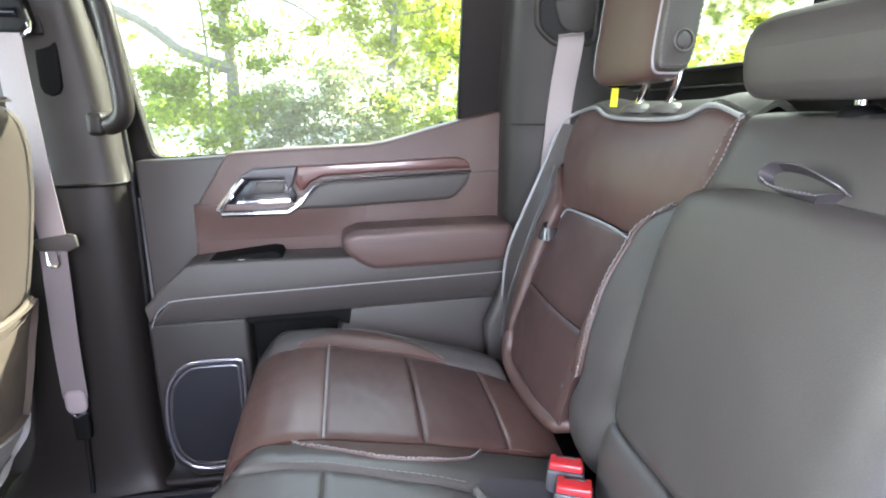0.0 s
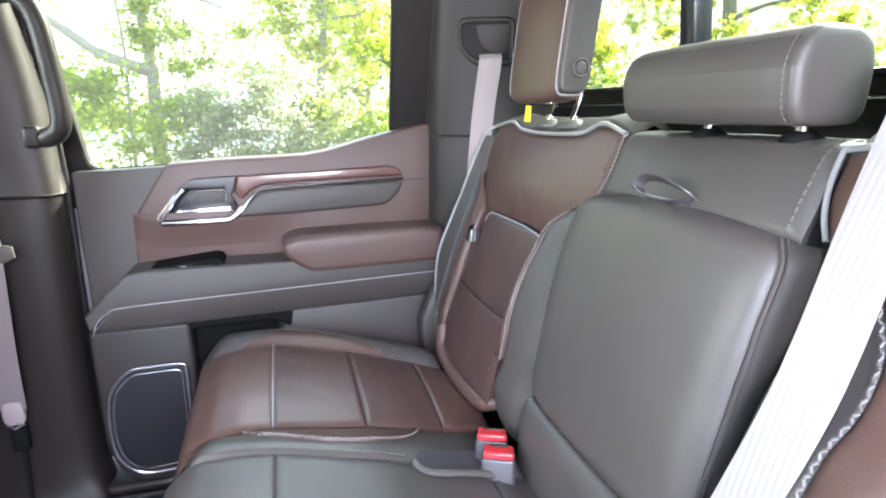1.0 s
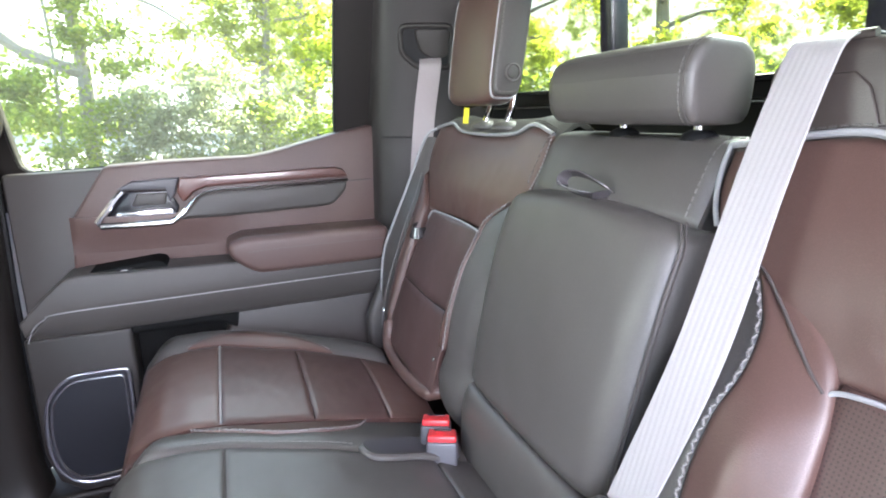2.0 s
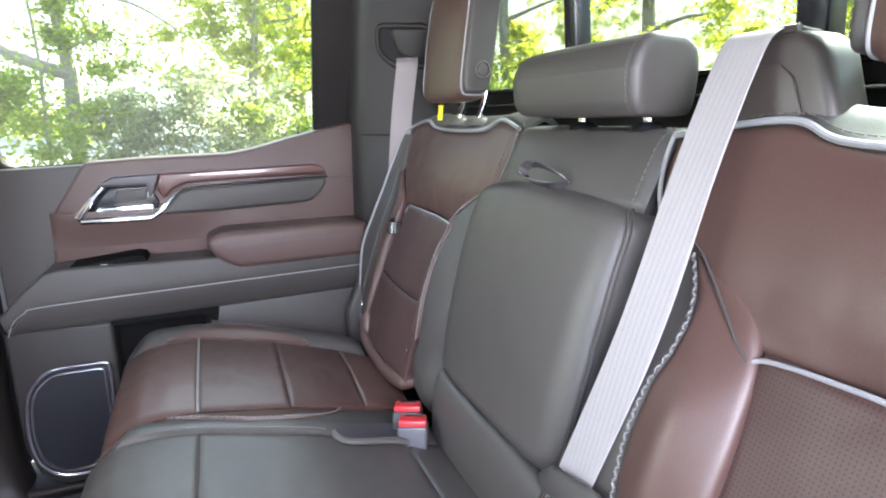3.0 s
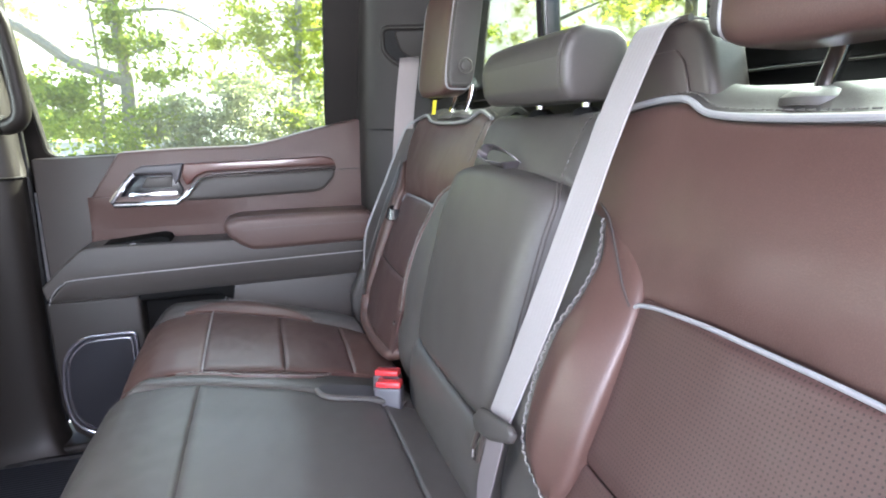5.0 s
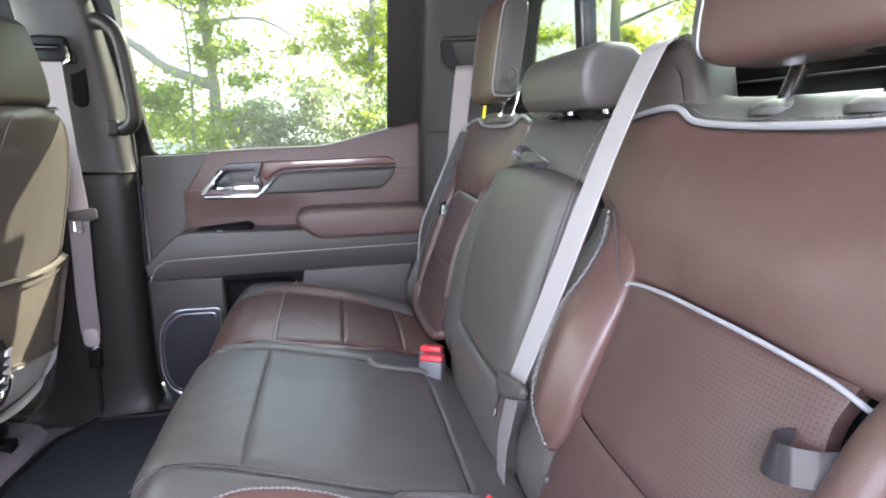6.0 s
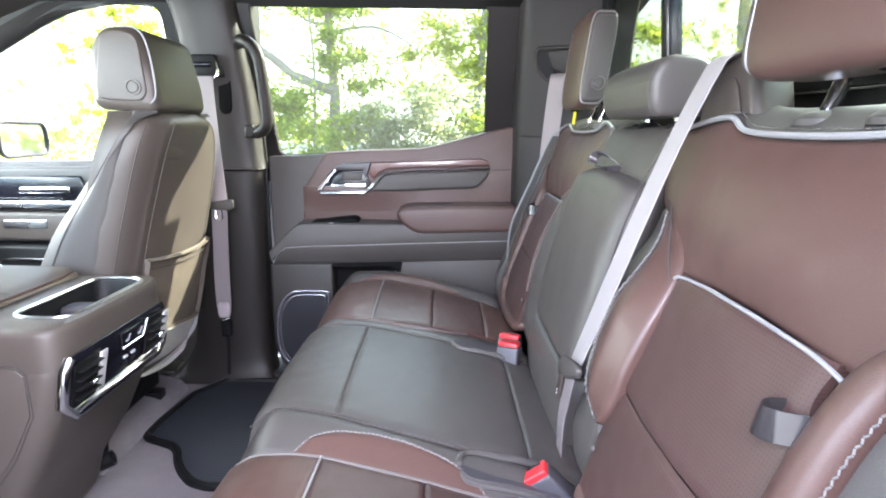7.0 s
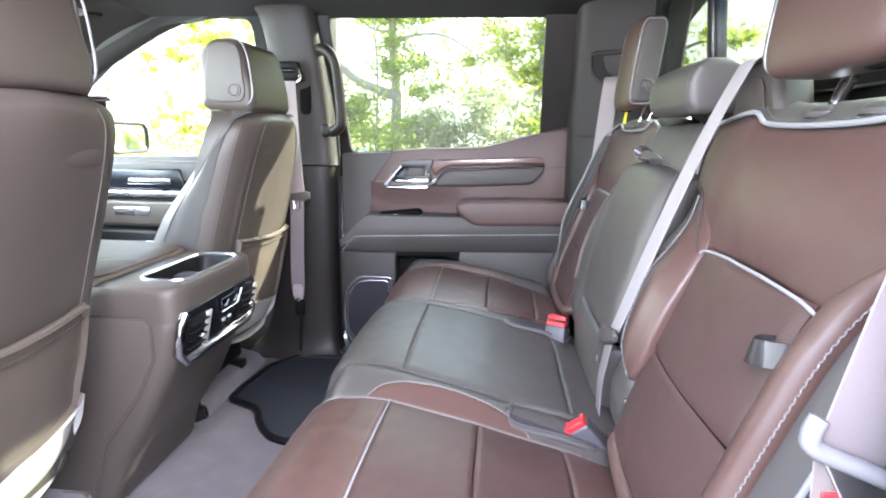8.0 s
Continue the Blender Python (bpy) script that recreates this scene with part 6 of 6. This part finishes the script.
tag_ = part("yellow_tag", prism([(0.43, 0.470, 0.806), (0.43, 0.492, 0.806), (0.434, 0.496, 0.836), (0.434, 0.474, 0.836)], (0.0015, 0, 0)), YELLOW)
tagged(tag_, "small yellow tag behind the headrest post", "tag")
visor = thing("sun_visor", "grey folded sun visor under the headliner", "sun visor", at=(-1.2, 0.35, 1.12))
under(part("flap", box((-1.32, 0.12, 1.10), (-1.14, 0.60, 1.12), 0.008), LIGHTTRIM), visor)
under(part("rod", tube([(-1.15, 0.60, 1.11), (-1.15, 0.68, 1.12)], 0.006), DARK), visor)

# ---- outdoors ----
ground = part("ground", box((-300, -300, -0.85), (300, 300, -0.75), 0), PALEGROUND, smooth=False)
tagged(ground, "pale unseen ground that bounces light into the truck", "ground", kind="structure")
rng = np.random.default_rng(7)


def leaf_mesh(name, centres, spread, count, size, mat, parent=None, label=""):
    """Many small leaves round the centres of clumps, as one mesh."""
    c = np.array(centres, float)[rng.integers(0, len(centres), count)]
    d = rng.normal(0, 1, (count, 3))
    d *= rng.uniform(0.3, 1.5, (count, 1)) * (1.25, 1.0, 0.7)
    p = c[:, :3] + d * spread * c[:, 3:4]
    s = size * rng.uniform(0.6, 1.5, (count, 1))
    a = rng.normal(0, 1, (count, 3)) * (1, 1, 0.7)
    a /= np.linalg.norm(a, axis=1, keepdims=True)
    q = np.cross(a, rng.normal(0, 1, (count, 3)))
    q /= np.linalg.norm(q, axis=1, keepdims=True) + 1e-9
    v = np.stack([p - a * s, p + q * s * 0.5 + a * s * 0.15, p + a * s, p - q * s * 0.5 + a * s * 0.15], 1).reshape(-1, 3)
    me = bpy.data.meshes.new(name)
    me.from_pydata(v.tolist(), [], np.arange(4 * count).reshape(-1, 4).tolist())
    me.materials.append(mat)
    ob = new(name, me)
    if parent:
        under(ob, parent)
    if label:
        ob["label"] = label
    return ob


def taper(pts, ra, rb, bm):
    p = spline(pts, 14)
    rings = []
    for i, q in enumerate(p):
        t = Vector(p[min(i + 1, 13)] - p[max(i - 1, 0)]).normalized()
        u = t.orthogonal().normalized()
        w = t.cross(u)
        rr = ra + (rb - ra) * i / 13
        rings.append([bm.verts.new(Vector(q) + rr * (u * math.cos(s * math.pi / 4) + w * math.sin(s * math.pi / 4))) for s in range(8)])
    for a, c in zip(rings, rings[1:]):
        for s in range(8):
            bm.faces.new((a[s], a[(s + 1) % 8], c[(s + 1) % 8], c[s]))
    return bm


def tree(label, trunk, r, lobes, leaves, size, mat, limbs=()):
    """A trunk along its points, branches to each lobe of the crown, and leaves in clumps; lobes: centre and half sizes."""
    t = thing("tree", label, "tree", "trees outside", at=trunk[0])
    bm = taper([Vector(q) for q in trunk], r, r * 0.35, bmesh.new())
    line = spline(trunk, 30)
    for pts, ra, rb in limbs:
        taper(pts, ra, rb, bm)
    clumps = []
    for cx, cy, cz, hx, hy, hz in lobes:
        c = np.array((cx, cy, cz))
        low = line[:, 2] < cz - 0.2
        root = line[low][-1] if low.any() else line[0]
        taper([root, (root + c) / 2 + rng.normal(0, 0.08, 3), c], r * 0.28, r * 0.07, bm)
        for k in range(max(3, int(14 * (hx * hz) ** 0.5))):
            d = rng.normal(0, 0.55, 3)
            q = c + d * (hx, hy, hz)
            clumps.append((*q, rng.uniform(0.5, 1.2)))
            if k % 2 == 0:
                taper([c, (c + q) / 2 + rng.normal(0, 0.03, 3), q], r * 0.09, r * 0.03, bm)
    under(part("trunk", bm, BARK), t)
    leaf_mesh("crown", clumps, 0.17, leaves, size, mat, t)
    return t


tree("pale-barked leafy tree with a thick bare limb", [(-1.72, 9.0, -0.8), (-1.76, 9.0, 0.6), (-1.74, 9.0, 1.5), (-1.82, 9.0, 2.6), (-1.7, 9.1, 4.2), (-1.8, 9.0, 6.0)], 0.12,
     [(-1.72, 8.6, 2.2, 0.18, 0.2, 0.55), (-1.35, 8.9, 1.95, 0.28, 0.4, 0.55), (-1.15, 8.8, 1.05, 0.30, 0.4, 0.45), (-1.85, 9.2, 0.75, 0.35, 0.4, 0.30), (-2.45, 9.0, 2.75, 0.35, 0.4, 0.30), (-1.6, 9.0, 2.85, 0.40, 0.4, 0.35), (-0.6, 9.0, 3.1, 0.7, 0.5, 0.22), (-2.6, 9.2, 3.9, 0.8, 0.7, 0.5), (-1.0, 9.2, 4.6, 0.9, 0.8, 0.7), (-1.9, 9.2, 5.6, 0.9, 0.8, 0.7)], 12000, 0.042, LEAF,
     [([(-1.74, 9.0, 1.42), (-2.0, 8.95, 1.50), (-2.45, 8.9, 1.70), (-2.9, 8.8, 2.05), (-3.5, 8.7, 2.35), (-4.3, 8.6, 2.9)], 0.095, 0.05), ([(-1.75, 9.0, 2.4), (-1.0, 8.9, 2.45), (-0.4, 8.8, 2.15), (-0.1, 8.8, 1.85)], 0.03, 0.008)])
tree("thin pale sapling in front of the leafy tree", [(-2.05, 8.6, -0.8), (-2.02, 8.6, 0.8), (-2.0, 8.6, 1.8), (-2.1, 8.6, 3.4), (-2.05, 8.6, 4.6)], 0.030, [(-2.1, 8.6, 3.6, 0.4, 0.4, 0.4), (-2.0, 8.6, 4.4, 0.4, 0.4, 0.4)], 1500, 0.042, LEAF)
tree("young tree with bright lime leaves", [(0.75, 9.4, -0.8), (0.72, 9.4, 1.0), (0.85, 9.4, 2.6), (0.8, 9.4, 5.2)], 0.10,
     [(0.15, 9.2, 2.0, 0.45, 0.5, 0.40), (0.55, 9.2, 2.6, 0.55, 0.5, 0.40), (1.0, 9.2, 1.8, 0.45, 0.5, 0.45), (-0.1, 9.3, 1.45, 0.35, 0.4, 0.20), (1.6, 9.3, 2.6, 0.6, 0.5, 0.5), (0.5, 9.4, 3.6, 0.9, 0.8, 0.6), (0.9, 9.4, 4.8, 0.8, 0.8, 0.6)], 10000, 0.044, LIME)
tree("grey-trunked tree with green leaves", [(1.62, 10.2, -0.8), (1.6, 10.2, 1.2), (1.5, 10.2, 3.2), (1.6, 10.2, 6.0)], 0.15,
     [(1.3, 10.0, 1.5, 0.4, 0.4, 0.5), (2.2, 10.2, 2.0, 0.6, 0.5, 0.6), (1.7, 10.2, 3.3, 0.8, 0.6, 0.4), (1.8, 10.2, 5.0, 1.0, 0.9, 0.8)], 8000, 0.046, LEAF)
for x, y, h, mt, lab in ((-9.5, 17.0, 6.5, LIME, "pale yellow-green tree beyond the front window"), (-13.5, 15.0, 6.5, LIME, "pale yellow-green tree beyond the front window"), (3.7, 11.4, 7.0, LEAF, "tall green tree behind the truck"), (5.6, 9.6, 6.5, LIME, "broad tree with yellow-green leaves"), (7.2, 7.4, 6.5, LIME, "broad tree with yellow-green leaves"), (8.6, 4.6, 6.5, LIME, "broad tree with yellow-green leaves"), (9.4, 1.4, 6.5, LEAF, "tall green tree behind the truck")):
    lobes = [(x + rng.normal(0, 0.75), y + rng.normal(0, 0.6), z, 0.7, 0.6, 0.45) for z in np.linspace(0.9, h - 1.2, 9)]
    tree(lab, [(x, y, -0.8), (x + 0.1, y, 1.2), (x - 0.1, y, 3.0), (x, y, h - 0.8)], 0.17, lobes, 5000 if x < 0 else 11000, 0.07 if x < 0 else 0.046, mt)


# shrubs along the far side and behind
def shrubs(centres, spread, count, size, mat, label):
    tagged(leaf_mesh("shrubs", centres, spread, count, size, mat), label, "shrubs", kind="stuff")


def scatter(x0, x1, y, low, high, n):
    return [(x, y + rng.normal(0, 0.3), low + (high - low) * rng.uniform(0, 1) ** 0.9, rng.uniform(0.6, 1.2)) for x in rng.uniform(x0, x1, n)]


shrubs(scatter(-3.6, -1.4, 8.3, -0.7, 0.95, 26) + scatter(-2.9, -2.1, 8.6, 0.6, 1.35, 14), 0.20, 9000, 0.040, LEAF, "loose green shrubs along the edge of the ground")
shrubs(scatter(-1.4, 1.1, 8.2, -0.5, 1.35, 60), 0.17, 16000, 0.034, LEAF2, "dusty grey-green shrub with fine leaves")
shrubs([(x, 13.5 + rng.normal(0, 0.6), rng.uniform(-0.6, 0.5), 1.3) for x in rng.uniform(-18, -4, 60)], 0.3, 8000, 0.06, LIME, "low pale green bushes beyond the ground")
shrubs(scatter(0.3, 5.0, 8.9, -0.7, 1.25, 60), 0.20, 15000, 0.040, LEAF, "green shrubs under the lime tree")
shrubs([(9.2 + rng.normal(0, 0.5), y, -0.6 + 1.9 * rng.uniform(0, 1), 1.2) for y in np.linspace(-6, 6, 60)] + [(x, 11.6 - 0.55 * x + rng.normal(0, 0.4), -0.6 + 2.1 * rng.uniform(0, 1), 1.2) for x in np.linspace(3, 9, 60)], 0.26, 24000, 0.045, LEAF, "green shrubs behind the truck bed")


def distance():
    """A curved strip of woods along the horizon."""
    bm = bmesh.new()
    n = 60
    lo, hi = [], []
    for k in range(n):
        a = math.pi * (1.06 - 1.22 * k / (n - 1))
        lo.append(bm.verts.new((60 * math.cos(a), 60 * math.sin(a), -0.8)))
        hi.append(bm.verts.new((60 * math.cos(a), 60 * math.sin(a), 26.0)))
    for k in range(n - 1):
        bm.faces.new((lo[k], lo[k + 1], hi[k + 1], hi[k]))
    return bm


# Backdrop strip glows by itself, with its sun and shade in the colour.
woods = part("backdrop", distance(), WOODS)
tagged(woods, "glowing backdrop painted as pale sunlit woods far beyond the shrubs", "woods", kind="structure")
